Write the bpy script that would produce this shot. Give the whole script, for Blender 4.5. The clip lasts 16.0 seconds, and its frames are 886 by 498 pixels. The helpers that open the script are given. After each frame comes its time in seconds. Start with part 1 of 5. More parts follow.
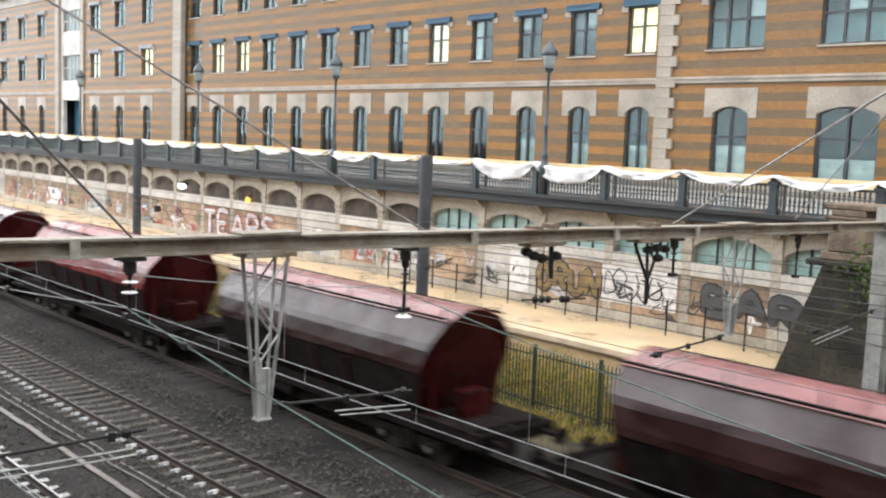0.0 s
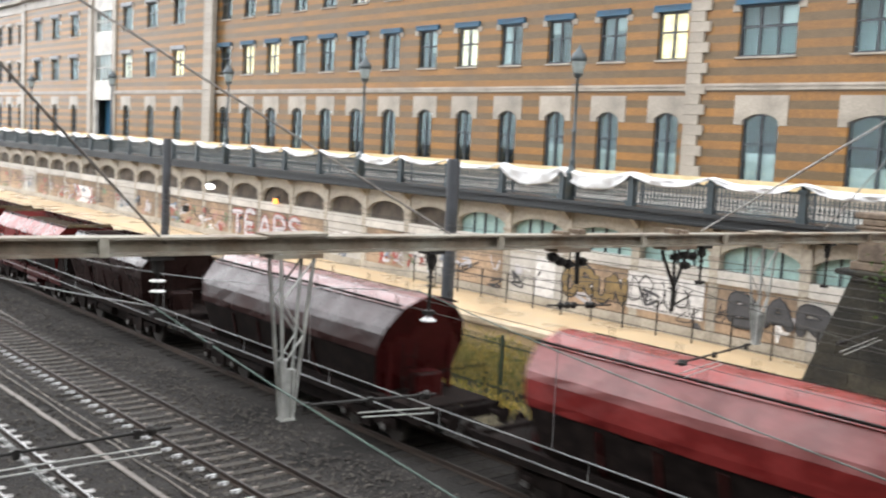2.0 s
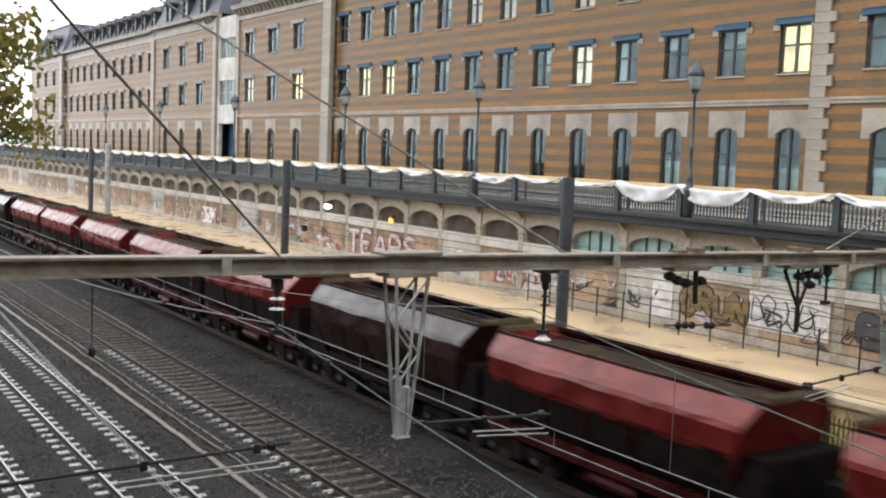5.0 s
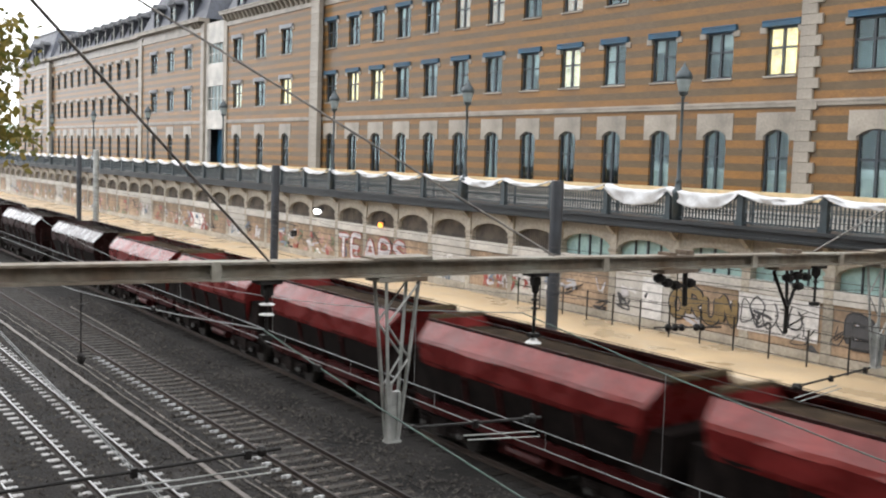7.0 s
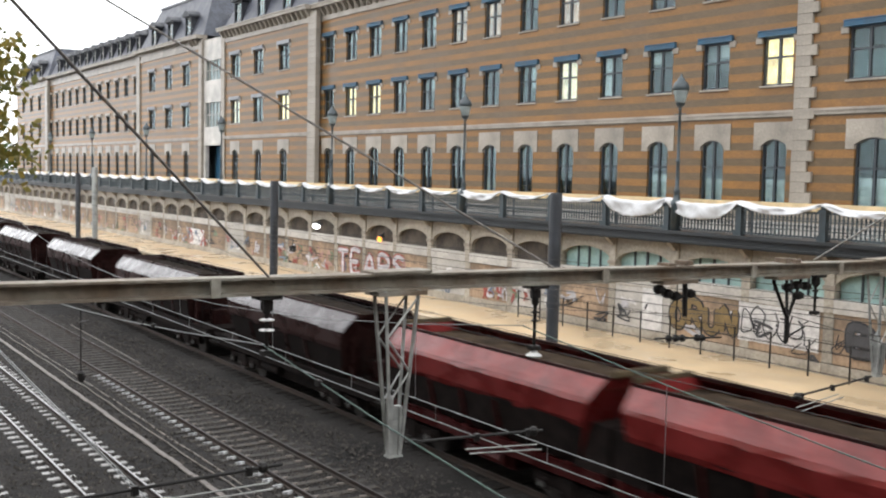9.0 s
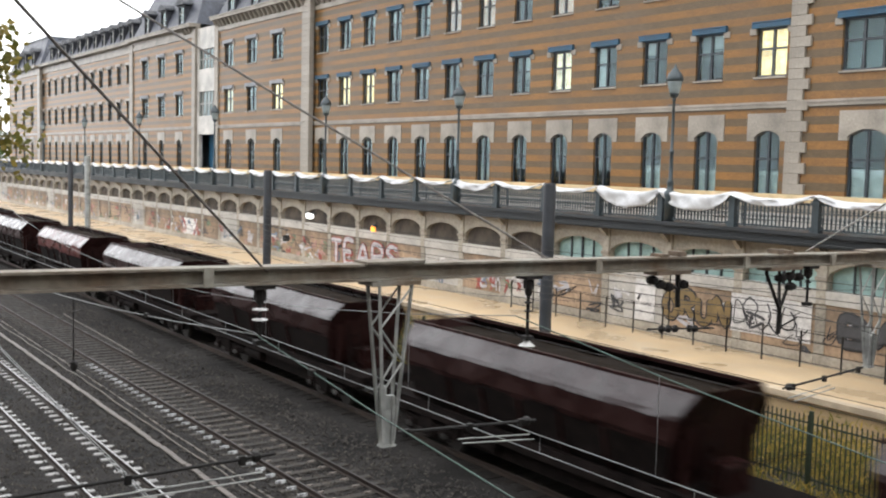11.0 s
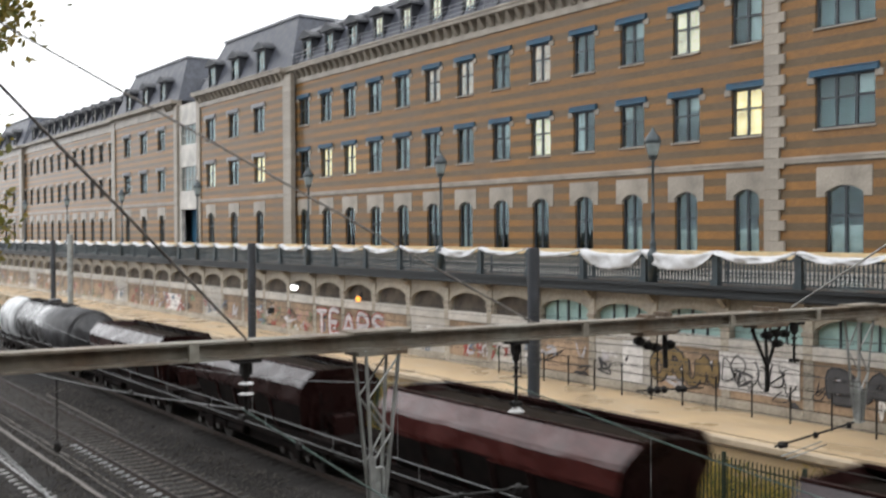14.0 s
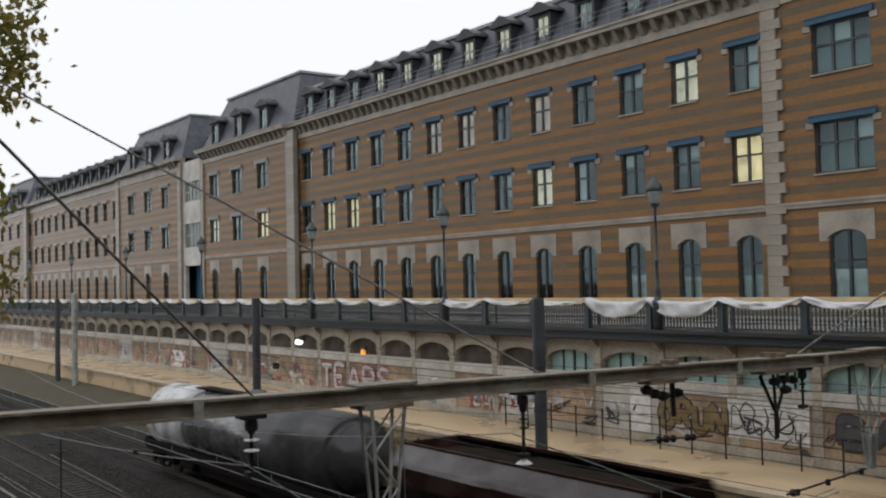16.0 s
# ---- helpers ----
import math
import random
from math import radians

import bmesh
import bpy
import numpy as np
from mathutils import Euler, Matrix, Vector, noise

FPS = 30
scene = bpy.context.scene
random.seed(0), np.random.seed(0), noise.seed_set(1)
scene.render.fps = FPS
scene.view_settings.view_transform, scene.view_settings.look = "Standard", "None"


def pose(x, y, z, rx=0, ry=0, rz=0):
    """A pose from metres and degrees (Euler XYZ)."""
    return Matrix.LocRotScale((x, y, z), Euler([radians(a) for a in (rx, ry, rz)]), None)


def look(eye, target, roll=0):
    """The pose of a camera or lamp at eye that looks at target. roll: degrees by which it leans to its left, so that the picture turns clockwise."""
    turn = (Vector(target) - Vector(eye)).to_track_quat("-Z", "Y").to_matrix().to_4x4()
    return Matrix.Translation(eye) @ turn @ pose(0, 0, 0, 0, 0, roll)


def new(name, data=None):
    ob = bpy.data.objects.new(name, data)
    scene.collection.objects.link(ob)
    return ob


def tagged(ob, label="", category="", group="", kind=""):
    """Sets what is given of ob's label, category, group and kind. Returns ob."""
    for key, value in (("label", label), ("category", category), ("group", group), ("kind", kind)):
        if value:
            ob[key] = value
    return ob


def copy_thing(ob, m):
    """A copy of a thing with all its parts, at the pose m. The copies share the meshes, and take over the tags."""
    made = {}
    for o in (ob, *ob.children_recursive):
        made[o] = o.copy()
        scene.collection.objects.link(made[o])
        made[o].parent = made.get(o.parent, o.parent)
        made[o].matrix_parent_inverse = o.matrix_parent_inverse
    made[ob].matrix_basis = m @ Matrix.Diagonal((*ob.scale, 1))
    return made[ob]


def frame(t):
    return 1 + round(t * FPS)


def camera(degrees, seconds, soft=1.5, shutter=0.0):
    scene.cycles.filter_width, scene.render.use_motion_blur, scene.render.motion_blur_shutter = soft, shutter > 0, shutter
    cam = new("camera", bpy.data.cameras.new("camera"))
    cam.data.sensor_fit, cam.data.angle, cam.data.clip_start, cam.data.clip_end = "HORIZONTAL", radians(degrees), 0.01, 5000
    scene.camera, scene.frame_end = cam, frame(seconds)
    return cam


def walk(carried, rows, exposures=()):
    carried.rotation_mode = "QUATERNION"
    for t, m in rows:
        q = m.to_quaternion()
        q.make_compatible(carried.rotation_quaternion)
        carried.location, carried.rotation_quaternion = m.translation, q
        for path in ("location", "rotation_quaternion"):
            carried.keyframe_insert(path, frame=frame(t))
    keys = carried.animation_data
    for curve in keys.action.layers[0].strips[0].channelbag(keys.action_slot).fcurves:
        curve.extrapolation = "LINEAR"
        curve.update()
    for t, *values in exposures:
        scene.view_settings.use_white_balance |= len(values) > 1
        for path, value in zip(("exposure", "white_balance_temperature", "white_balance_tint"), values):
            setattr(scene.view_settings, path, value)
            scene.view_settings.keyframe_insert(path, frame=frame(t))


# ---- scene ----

EYE = (0.0, 0.0, 8.0)


def aim(yaw, pitch, roll):
    """The camera's pose at the bridge parapet: yaw to the left of +y, pitch up, roll, in degrees."""
    a, b = radians(yaw), radians(pitch)
    way = Vector((-math.sin(a) * math.cos(b), math.cos(a) * math.cos(b), math.sin(b)))
    return look(EYE, Vector(EYE) + way, roll)


cam = camera(47.48, 16.0, soft=2.1, shutter=0.7)
PATH = [
    (0.0, aim(47.774, -6.161, 2.267)),
    (0.5, aim(48.909, -6.178, 2.594)),
    (1.0, aim(50.406, -5.942, 2.568)),
    (1.5, aim(51.457, -5.960, 2.541)),
    (2.0, aim(49.262, -6.016, 3.006)),
    (2.5, aim(47.392, -5.499, 2.523)),
    (3.0, aim(49.927, -5.598, 1.894)),
    (3.5, aim(53.206, -5.786, 2.297)),
    (4.0, aim(55.851, -5.555, 2.251)),
    (6.5, aim(55.436, -4.803, 2.176)),
    (7.0, aim(55.241, -4.994, 1.937)),
    (7.5, aim(55.091, -4.993, 1.705)),
    (8.0, aim(55.421, -4.590, 1.240)),
    (8.5, aim(55.580, -4.458, 1.136)),
    (9.0, aim(55.226, -4.228, 1.265)),
    (11.5, aim(54.831, -4.830, 1.466)),
    (12.0, aim(54.427, -4.313, 1.294)),
    (12.5, aim(54.275, -4.398, 1.160)),
    (13.0, aim(53.513, -4.639, 1.527)),
    (13.5, aim(54.877, -2.726, -0.315)),
    (14.0, aim(54.020, -0.944, -0.234)),
    (14.5, aim(52.267, 1.046, -0.475)),
    (15.0, aim(53.259, 2.485, -1.988)),
    (15.5, aim(54.182, 2.295, -1.905)),
    (16.0, aim(54.198, 1.993, -1.296)),
]
# the clip's camera darkens its picture as it tilts up to the bright sky
EXPOSURES = [(0.0, 0.42), (3.0, 0.42), (3.5, 0.2), (4.0, -0.12), (7.0, -0.1), (12.5, -0.1), (13.5, -0.13), (14.5, -0.96), (15.5, -1.25), (16.0, -1.3)]
walk(cam, PATH, EXPOSURES)

# ---- light: overcast, wet autumn afternoon ----
world = bpy.data.worlds.new("overcast_sky")
scene.world = world
world.use_nodes = True
wn, wl = world.node_tree.nodes, world.node_tree.links
sky = wn.new("ShaderNodeTexSky")
sky.sky_type = "NISHITA"
sky.sun_disc = False
sky.sun_elevation, sky.sun_rotation = radians(38), radians(200)
sky.dust_density, sky.air_density = 4.0, 1.0
grey = wn.new("ShaderNodeHueSaturation")
grey.inputs["Saturation"].default_value = 0.12
wl.new(sky.outputs["Color"], grey.inputs["Color"])
cloud = wn.new("ShaderNodeMix")
cloud.data_type = "RGBA"
cloud.inputs["Factor"].default_value = 0.8
cloud.inputs["B"].default_value = (21.0, 21.4, 22.0, 1)
wl.new(grey.outputs["Color"], cloud.inputs["A"])
wl.new(cloud.outputs["Result"], wn["Background"].inputs["Color"])
wn["Background"].inputs["Strength"].default_value = 0.135
sun = new("sun", bpy.data.lights.new("sun", "SUN"))
sun.data.energy, sun.data.angle, sun.data.color = 0.25, radians(25), (1.0, 0.96, 0.9)
sun.matrix_world = look((0, 0, 60), (-18, 38, 0))


# ---- materials ----
def material(name, rgb, rough=0.7, metal=0.0, vary=0.25, scale=3.0, fine=40.0, bump=0.3, depth=0.01, tint=None, spots=0.0, island=False, wet=0.0, shine=0.5):
    """A surface with blotches at two scales, fine relief, and a roughness that follows the blotches."""
    m = bpy.data.materials.new(name)
    m.use_nodes = True
    n, l = m.node_tree.nodes, m.node_tree.links
    p = n["Principled BSDF"]
    tc = n.new("ShaderNodeTexCoord")
    big, small = n.new("ShaderNodeTexNoise"), n.new("ShaderNodeTexNoise")
    big.inputs["Scale"].default_value, small.inputs["Scale"].default_value = scale, fine
    big.inputs["Detail"].default_value, small.inputs["Detail"].default_value = 6, 4
    for t in (big, small):
        l.new(tc.outputs["Object"], t.inputs["Vector"])
    ramp = n.new("ShaderNodeValToRGB")
    c = ramp.color_ramp.elements
    dark = tint or [v * (1 - vary * 1.6) for v in rgb]
    c[0].position, c[1].position = 0.3, 0.68
    c[0].color, c[1].color = (*dark, 1), (*[min(1, v * (1 + vary * 0.5)) for v in rgb], 1)
    l.new(big.outputs["Fac"], ramp.inputs["Fac"])
    mix = n.new("ShaderNodeMix")
    mix.data_type, mix.blend_type = "RGBA", "MULTIPLY"
    mix.inputs["Factor"].default_value = 0.55
    l.new(ramp.outputs["Color"], mix.inputs["A"])
    fineramp = n.new("ShaderNodeMapRange")
    fineramp.inputs["From Min"].default_value, fineramp.inputs["From Max"].default_value = 0.3, 0.7
    fineramp.inputs["To Min"].default_value, fineramp.inputs["To Max"].default_value = 1 - vary * 1.5, 1 + vary * 0.6
    l.new(small.outputs["Fac"], fineramp.inputs["Value"])
    l.new(fineramp.outputs["Result"], mix.inputs["B"])
    col = mix.outputs["Result"]
    info = n.new("ShaderNodeNewGeometry" if island else "ShaderNodeObjectInfo")
    rnd = n.new("ShaderNodeMapRange")
    rnd.inputs["To Min"].default_value, rnd.inputs["To Max"].default_value = 1 - vary * 0.5, 1 + vary * 0.4
    l.new(info.outputs["Random Per Island" if island else "Random"], rnd.inputs["Value"])
    mul = n.new("ShaderNodeMix")
    mul.data_type, mul.blend_type = "RGBA", "MULTIPLY"
    mul.inputs["Factor"].default_value = 1.0
    l.new(col, mul.inputs["A"])
    l.new(rnd.outputs["Result"], mul.inputs["B"])
    l.new(mul.outputs["Result"], p.inputs["Base Color"])
    rr = n.new("ShaderNodeMapRange")
    rr.inputs["From Min"].default_value, rr.inputs["From Max"].default_value = 0.35, 0.65
    rr.inputs["To Min"].default_value, rr.inputs["To Max"].default_value = max(0.05, rough - 0.12 - wet), min(1, rough + 0.12)
    l.new(big.outputs["Fac"], rr.inputs["Value"])
    l.new(rr.outputs["Result"], p.inputs["Roughness"])
    p.inputs["Metallic"].default_value, p.inputs["Specular IOR Level"].default_value = metal, shine
    if bump:
        b = n.new("ShaderNodeBump")
        b.inputs["Strength"].default_value, b.inputs["Distance"].default_value = bump, depth
        l.new(small.outputs["Fac"], b.inputs["Height"])
        l.new(b.outputs["Normal"], p.inputs["Normal"])
    return m


def striped_brick(name):
    """Courses of orange brick between bands of grey-brown brick, with joints and soot."""
    m = material(name, (0.305, 0.143, 0.034), 0.85, vary=0.22, scale=0.25, fine=9.0, bump=0.4, depth=0.02)
    n, l = m.node_tree.nodes, m.node_tree.links
    p = n["Principled BSDF"]
    base = p.inputs["Base Color"].links[0].from_socket
    tc = n.new("ShaderNodeTexCoord")
    sep = n.new("ShaderNodeSeparateXYZ")
    l.new(tc.outputs["Object"], sep.inputs["Vector"])
    saw = n.new("ShaderNodeMath")
    saw.operation = "PINGPONG"
    saw.inputs[1].default_value = 0.39
    l.new(sep.outputs["Z"], saw.inputs[0])
    step = n.new("ShaderNodeMapRange")
    step.inputs["From Min"].default_value, step.inputs["From Max"].default_value = 0.18, 0.21
    l.new(saw.outputs["Value"], step.inputs["Value"])
    grime = n.new("ShaderNodeTexNoise")
    grime.inputs["Scale"].default_value = 1.7
    l.new(tc.outputs["Object"], grime.inputs["Vector"])
    band = n.new("ShaderNodeValToRGB")
    band.color_ramp.elements[0].color, band.color_ramp.elements[1].color = (0.100, 0.066, 0.030, 1), (0.160, 0.104, 0.050, 1)
    l.new(grime.outputs["Fac"], band.inputs["Fac"])
    mix = n.new("ShaderNodeMix")
    mix.data_type = "RGBA"
    l.new(step.outputs["Result"], mix.inputs["Factor"])
    l.new(base, mix.inputs["A"])
    l.new(band.outputs["Color"], mix.inputs["B"])
    bricks = n.new("ShaderNodeTexBrick")
    bricks.inputs["Scale"].default_value = 1.0
    bricks.inputs["Brick Width"].default_value, bricks.inputs["Row Height"].default_value, bricks.inputs["Mortar Size"].default_value = 0.24, 0.078, 0.008
    bricks.inputs["Color1"].default_value, bricks.inputs["Color2"].default_value, bricks.inputs["Mortar"].default_value = (1, 1, 1, 1), (0.84, 0.84, 0.84, 1), (0.7, 0.68, 0.64, 1)
    flat = n.new("ShaderNodeCombineXYZ")
    l.new(sep.outputs["X"], flat.inputs["X"])
    l.new(sep.outputs["Z"], flat.inputs["Y"])
    l.new(flat.outputs["Vector"], bricks.inputs["Vector"])
    mul = n.new("ShaderNodeMix")
    mul.data_type, mul.blend_type = "RGBA", "MULTIPLY"
    mul.inputs["Factor"].default_value = 1.0
    l.new(mix.outputs["Result"], mul.inputs["A"])
    l.new(bricks.outputs["Color"], mul.inputs["B"])
    l.new(mul.outputs["Result"], p.inputs["Base Color"])
    return m


def pane_glass(name, tint=(0.9, 0.95, 0.95)):
    """A pane: clear through, glossier at a slant."""
    m = bpy.data.materials.new(name)
    m.use_nodes = True
    n, l = m.node_tree.nodes, m.node_tree.links
    out = n["Material Output"]
    clear, gloss, mix, lw, fr = n.new("ShaderNodeBsdfTransparent"), n.new("ShaderNodeBsdfGlossy"), n.new("ShaderNodeMixShader"), n.new("ShaderNodeLayerWeight"), n.new("ShaderNodeMapRange")
    clear.inputs["Color"].default_value = (*tint, 1)
    gloss.inputs["Roughness"].default_value = 0.03
    gloss.inputs["Color"].default_value = (0.62, 0.76, 0.80, 1)
    lw.inputs["Blend"].default_value = 0.5
    fr.inputs["To Min"].default_value, fr.inputs["To Max"].default_value = 0.04, 0.42
    square = n.new("ShaderNodeMath")
    square.operation = "POWER"
    square.inputs[1].default_value = 2.4
    l.new(lw.outputs["Facing"], square.inputs[0])
    l.new(square.outputs["Value"], fr.inputs["Value"])
    l.new(fr.outputs["Result"], mix.inputs["Fac"])
    l.new(clear.outputs["BSDF"], mix.inputs[1])
    l.new(gloss.outputs["BSDF"], mix.inputs[2])
    l.new(mix.outputs["Shader"], out.inputs["Surface"])
    return m


def glowing(name, rgb, power):
    m = material(name, rgb, 0.8, vary=0.3, scale=1.5, fine=6, bump=0)
    p = m.node_tree.nodes["Principled BSDF"]
    m.node_tree.links.new(p.inputs["Base Color"].links[0].from_socket, p.inputs["Emission Color"])
    p.inputs["Emission Strength"].default_value = power
    return m


BRICK = striped_brick("striped_brick")
STONE = material("pale_limestone", (0.36, 0.315, 0.26), 0.85, vary=0.22, scale=0.7, fine=12)
CONCRETE = material("weathered_concrete", (0.45, 0.405, 0.335), 0.85, vary=0.28, scale=0.5, fine=8, bump=0.4)
PLASTER = material("stained_plaster", (0.46, 0.32, 0.21), 0.85, vary=0.4, scale=0.45, fine=5, tint=(0.14, 0.105, 0.075))
WHITEWALL = material("whitewashed_wall", (0.55, 0.52, 0.475), 0.8, vary=0.22, scale=0.6, fine=7)
DARKSTONE = material("soot_dark_stone", (0.040, 0.036, 0.027), 0.9, vary=0.5, scale=1.2, fine=9, bump=0.8, depth=0.05)
CAPSTONE = material("brown_cap_stone", (0.20, 0.15, 0.11), 0.85, vary=0.35, scale=2, fine=14, bump=0.5)
DORMER = material("dark_slate_hood", (0.036, 0.039, 0.048), 0.5, vary=0.35, scale=2, fine=8, bump=0.4)
SLATE = material("blue_grey_slate", (0.075, 0.082, 0.105), 0.45, vary=0.3, scale=1.5, fine=6, bump=0.4)
ZINC = material("grey_zinc", (0.30, 0.31, 0.33), 0.45, metal=0.3, vary=0.2, scale=0.8)
BLUE = material("blue_painted_steel", (0.022, 0.088, 0.155), 0.5, vary=0.2, scale=2)
FRAME = material("dark_window_frame", (0.035, 0.045, 0.055), 0.45, vary=0.15, scale=3)
GLASS = pane_glass("window_glass")
ROOM = material("dim_room", (0.13, 0.15, 0.155), 0.9, vary=0.3, scale=0.4, fine=2, bump=0)
BLIND = material("pale_blind", (0.50, 0.56, 0.55), 0.8, vary=0.15, scale=2, fine=9, bump=0)
LITROOM = glowing("lamp_lit_room", (0.95, 0.68, 0.34), 2.0)
LITPALE = glowing("pale_lit_room", (0.9, 0.76, 0.55), 1.4)
LITDIM = glowing("dim_lit_room", (0.62, 0.44, 0.34), 0.8)
IRON = material("blue_grey_cast_iron", (0.055, 0.075, 0.085), 0.5, metal=0.2, vary=0.25, scale=3)
DECK = material("dark_deck_girder", (0.045, 0.05, 0.055), 0.6, metal=0.2, vary=0.3, scale=0.8)
TARP = material("white_tarpaulin", (0.66, 0.66, 0.67), 0.5, vary=0.1, scale=2, fine=8, bump=0.5, depth=0.03)
YELLOW = material("yellow_site_board", (0.82, 0.63, 0.36), 0.7, vary=0.15, scale=1.5)
ASPHALT = material("wet_pale_paving", (0.34, 0.33, 0.31), 0.35, vary=0.2, scale=0.6)
WETFLOOR = material("wet_sand_coloured_platform", (0.62, 0.46, 0.28), 0.45, vary=0.14, scale=0.5, fine=18, bump=0.15, wet=0.15)
KERB = material("pale_platform_edge", (0.62, 0.5, 0.36), 0.7, vary=0.2, scale=1.5)
BALLAST = material("dark_ballast", (0.037, 0.034, 0.032), 0.85, vary=0.5, scale=0.5, fine=14, bump=1.0, depth=0.08, shine=0.15)
STONES = material("ballast_stone", (0.086, 0.076, 0.068), 0.7, vary=0.55, scale=6, fine=30, island=True, shine=0.25)
RAILTOP = material("polished_rail", (0.36, 0.355, 0.35), 0.26, metal=1.0, vary=0.1, scale=2, bump=0)
# fastenings painted pale for the wet glints at the sleeper ends
FASTENING = material("glint_pale_fastening", (0.55, 0.56, 0.56), 0.4, vary=0.4, scale=9)
DULLRAIL = material("dull_rail_head", (0.05, 0.045, 0.042), 0.6, metal=0.4, vary=0.3, scale=2)
RAILSIDE = material("rusty_rail", (0.045, 0.030, 0.023), 0.7, metal=0.3, vary=0.35, scale=3)
SLEEPER = material("wet_concrete_sleeper", (0.35, 0.34, 0.325), 0.35, vary=0.3, scale=2.5, fine=15)
# darker copy of the timber: the train's shade is in its colour
SHADESLEEPER = material("shaded_sleeper", (0.022, 0.018, 0.015), 0.7, vary=0.5, scale=5, fine=22, shine=0.2)
WOODSLEEPER = material("timber_sleeper", (0.05, 0.041, 0.033), 0.7, vary=0.6, scale=5, fine=22, tint=(0.018, 0.015, 0.012), shine=0.3)
TROUGH = material("cable_trough_concrete", (0.175, 0.15, 0.13), 0.6, vary=0.3, scale=1.2)
GALV = material("galvanised_steel", (0.43, 0.44, 0.42), 0.5, metal=0.35, vary=0.25, scale=2.5, fine=12)
BEAMPAINT = material("weathered_beam_paint", (0.32, 0.305, 0.26), 0.6, metal=0.15, vary=0.3, scale=1.8, fine=9, tint=(0.20, 0.14, 0.09))
BLACK = material("black_iron", (0.02, 0.018, 0.017), 0.6, metal=0.3, vary=0.3, scale=6)
PORCELAIN = material("glazed_insulator", (0.75, 0.75, 0.74), 0.2, vary=0.1, scale=8)
WIRE = material("grey_wire", (0.30, 0.31, 0.31), 0.45, metal=0.5, vary=0.2, scale=4)
WIREDARK = material("dark_cable", (0.06, 0.055, 0.05), 0.6, vary=0.2, scale=4)
STAY = material("grey_stranded_cable", (0.24, 0.22, 0.20), 0.6, metal=0.2, vary=0.4, scale=9, fine=60)
PALEROD = material("pale_stay_rod", (0.62, 0.61, 0.58), 0.5, vary=0.5, scale=14, fine=40)
VERDIGRIS = material("green_copper_wire", (0.11, 0.165, 0.145), 0.6, metal=0.3, vary=0.2, scale=4)
POLE = material("dark_steel_pole", (0.055, 0.06, 0.07), 0.55, metal=0.2, vary=0.25, scale=1.5)




def rain_film(weight, rough, *mats):
    """A thin film of rain water over surfaces: clear, and glossy at a slant."""
    for m in mats:
        p = m.node_tree.nodes["Principled BSDF"]
        p.inputs["Coat Weight"].default_value, p.inputs["Coat Roughness"].default_value = weight, rough
        p.inputs["Coat IOR"].default_value = 1.33


rain_film(0.75, 0.2, BRICK, STONE, CONCRETE, WHITEWALL, PLASTER)
rain_film(0.5, 0.25, FRAME, IRON, DECK, POLE)


# ---- building helpers ----
def thing(name, at=(0, 0, 0), label="", category="", group="", kind=""):
    ob = new(name)
    ob.location = at
    ob.empty_display_size = 0.2
    return tagged(ob, label, category, group, kind)


def mesh_of(name, bm, mat, smooth=False):
    me = bpy.data.meshes.new(name)
    bm.to_mesh(me)
    bm.free()
    me.materials.append(mat)
    if smooth:
        me.polygons.foreach_set("use_smooth", [True] * len(me.polygons))
    return me


def part(name, bm, mat, parent=None, label="", smooth=False, at=None):
    ob = new(name, mesh_of(name, bm, mat, smooth))
    ob.parent = parent
    if at:
        ob.location = at
    return tagged(ob, label)


def shared(name, me, parent, at=(0, 0, 0), rz=0.0):
    ob = new(name, me)
    ob.parent = parent
    ob.location = at
    ob.rotation_euler = (0, 0, rz)
    return ob


def box(bm, x0, x1, y0, y1, z0, z1):
    v = [bm.verts.new(c) for c in ((x0, y0, z0), (x1, y0, z0), (x1, y1, z0), (x0, y1, z0), (x0, y0, z1), (x1, y0, z1), (x1, y1, z1), (x0, y1, z1))]
    for f in ((3, 2, 1, 0), (4, 5, 6, 7), (0, 1, 5, 4), (1, 2, 6, 5), (2, 3, 7, 6), (3, 0, 4, 7)):
        bm.faces.new([v[i] for i in f])
    return bm


def boxed(*dims):
    bm = bmesh.new()
    for d in ([dims] if not isinstance(dims[0], tuple) else dims):
        box(bm, *d)
    return bm


def soft_box(x0, x1, y0, y1, z0, z1, r=0.02):
    bm = boxed(x0, x1, y0, y1, z0, z1)
    bmesh.ops.bevel(bm, geom=bm.edges[:], offset=r, segments=1, affect="EDGES")
    return bm


def rod(bm, a, b, r, sides=8, r2=None):
    """A round bar from a to b."""
    a, b = Vector(a), Vector(b)
    m = Matrix.Translation((a + b) / 2) @ (b - a).to_track_quat("Z", "Y").to_matrix().to_4x4()
    bmesh.ops.create_cone(bm, cap_ends=True, segments=sides, radius1=r, radius2=r if r2 is None else r2, depth=(b - a).length, matrix=m)
    return bm


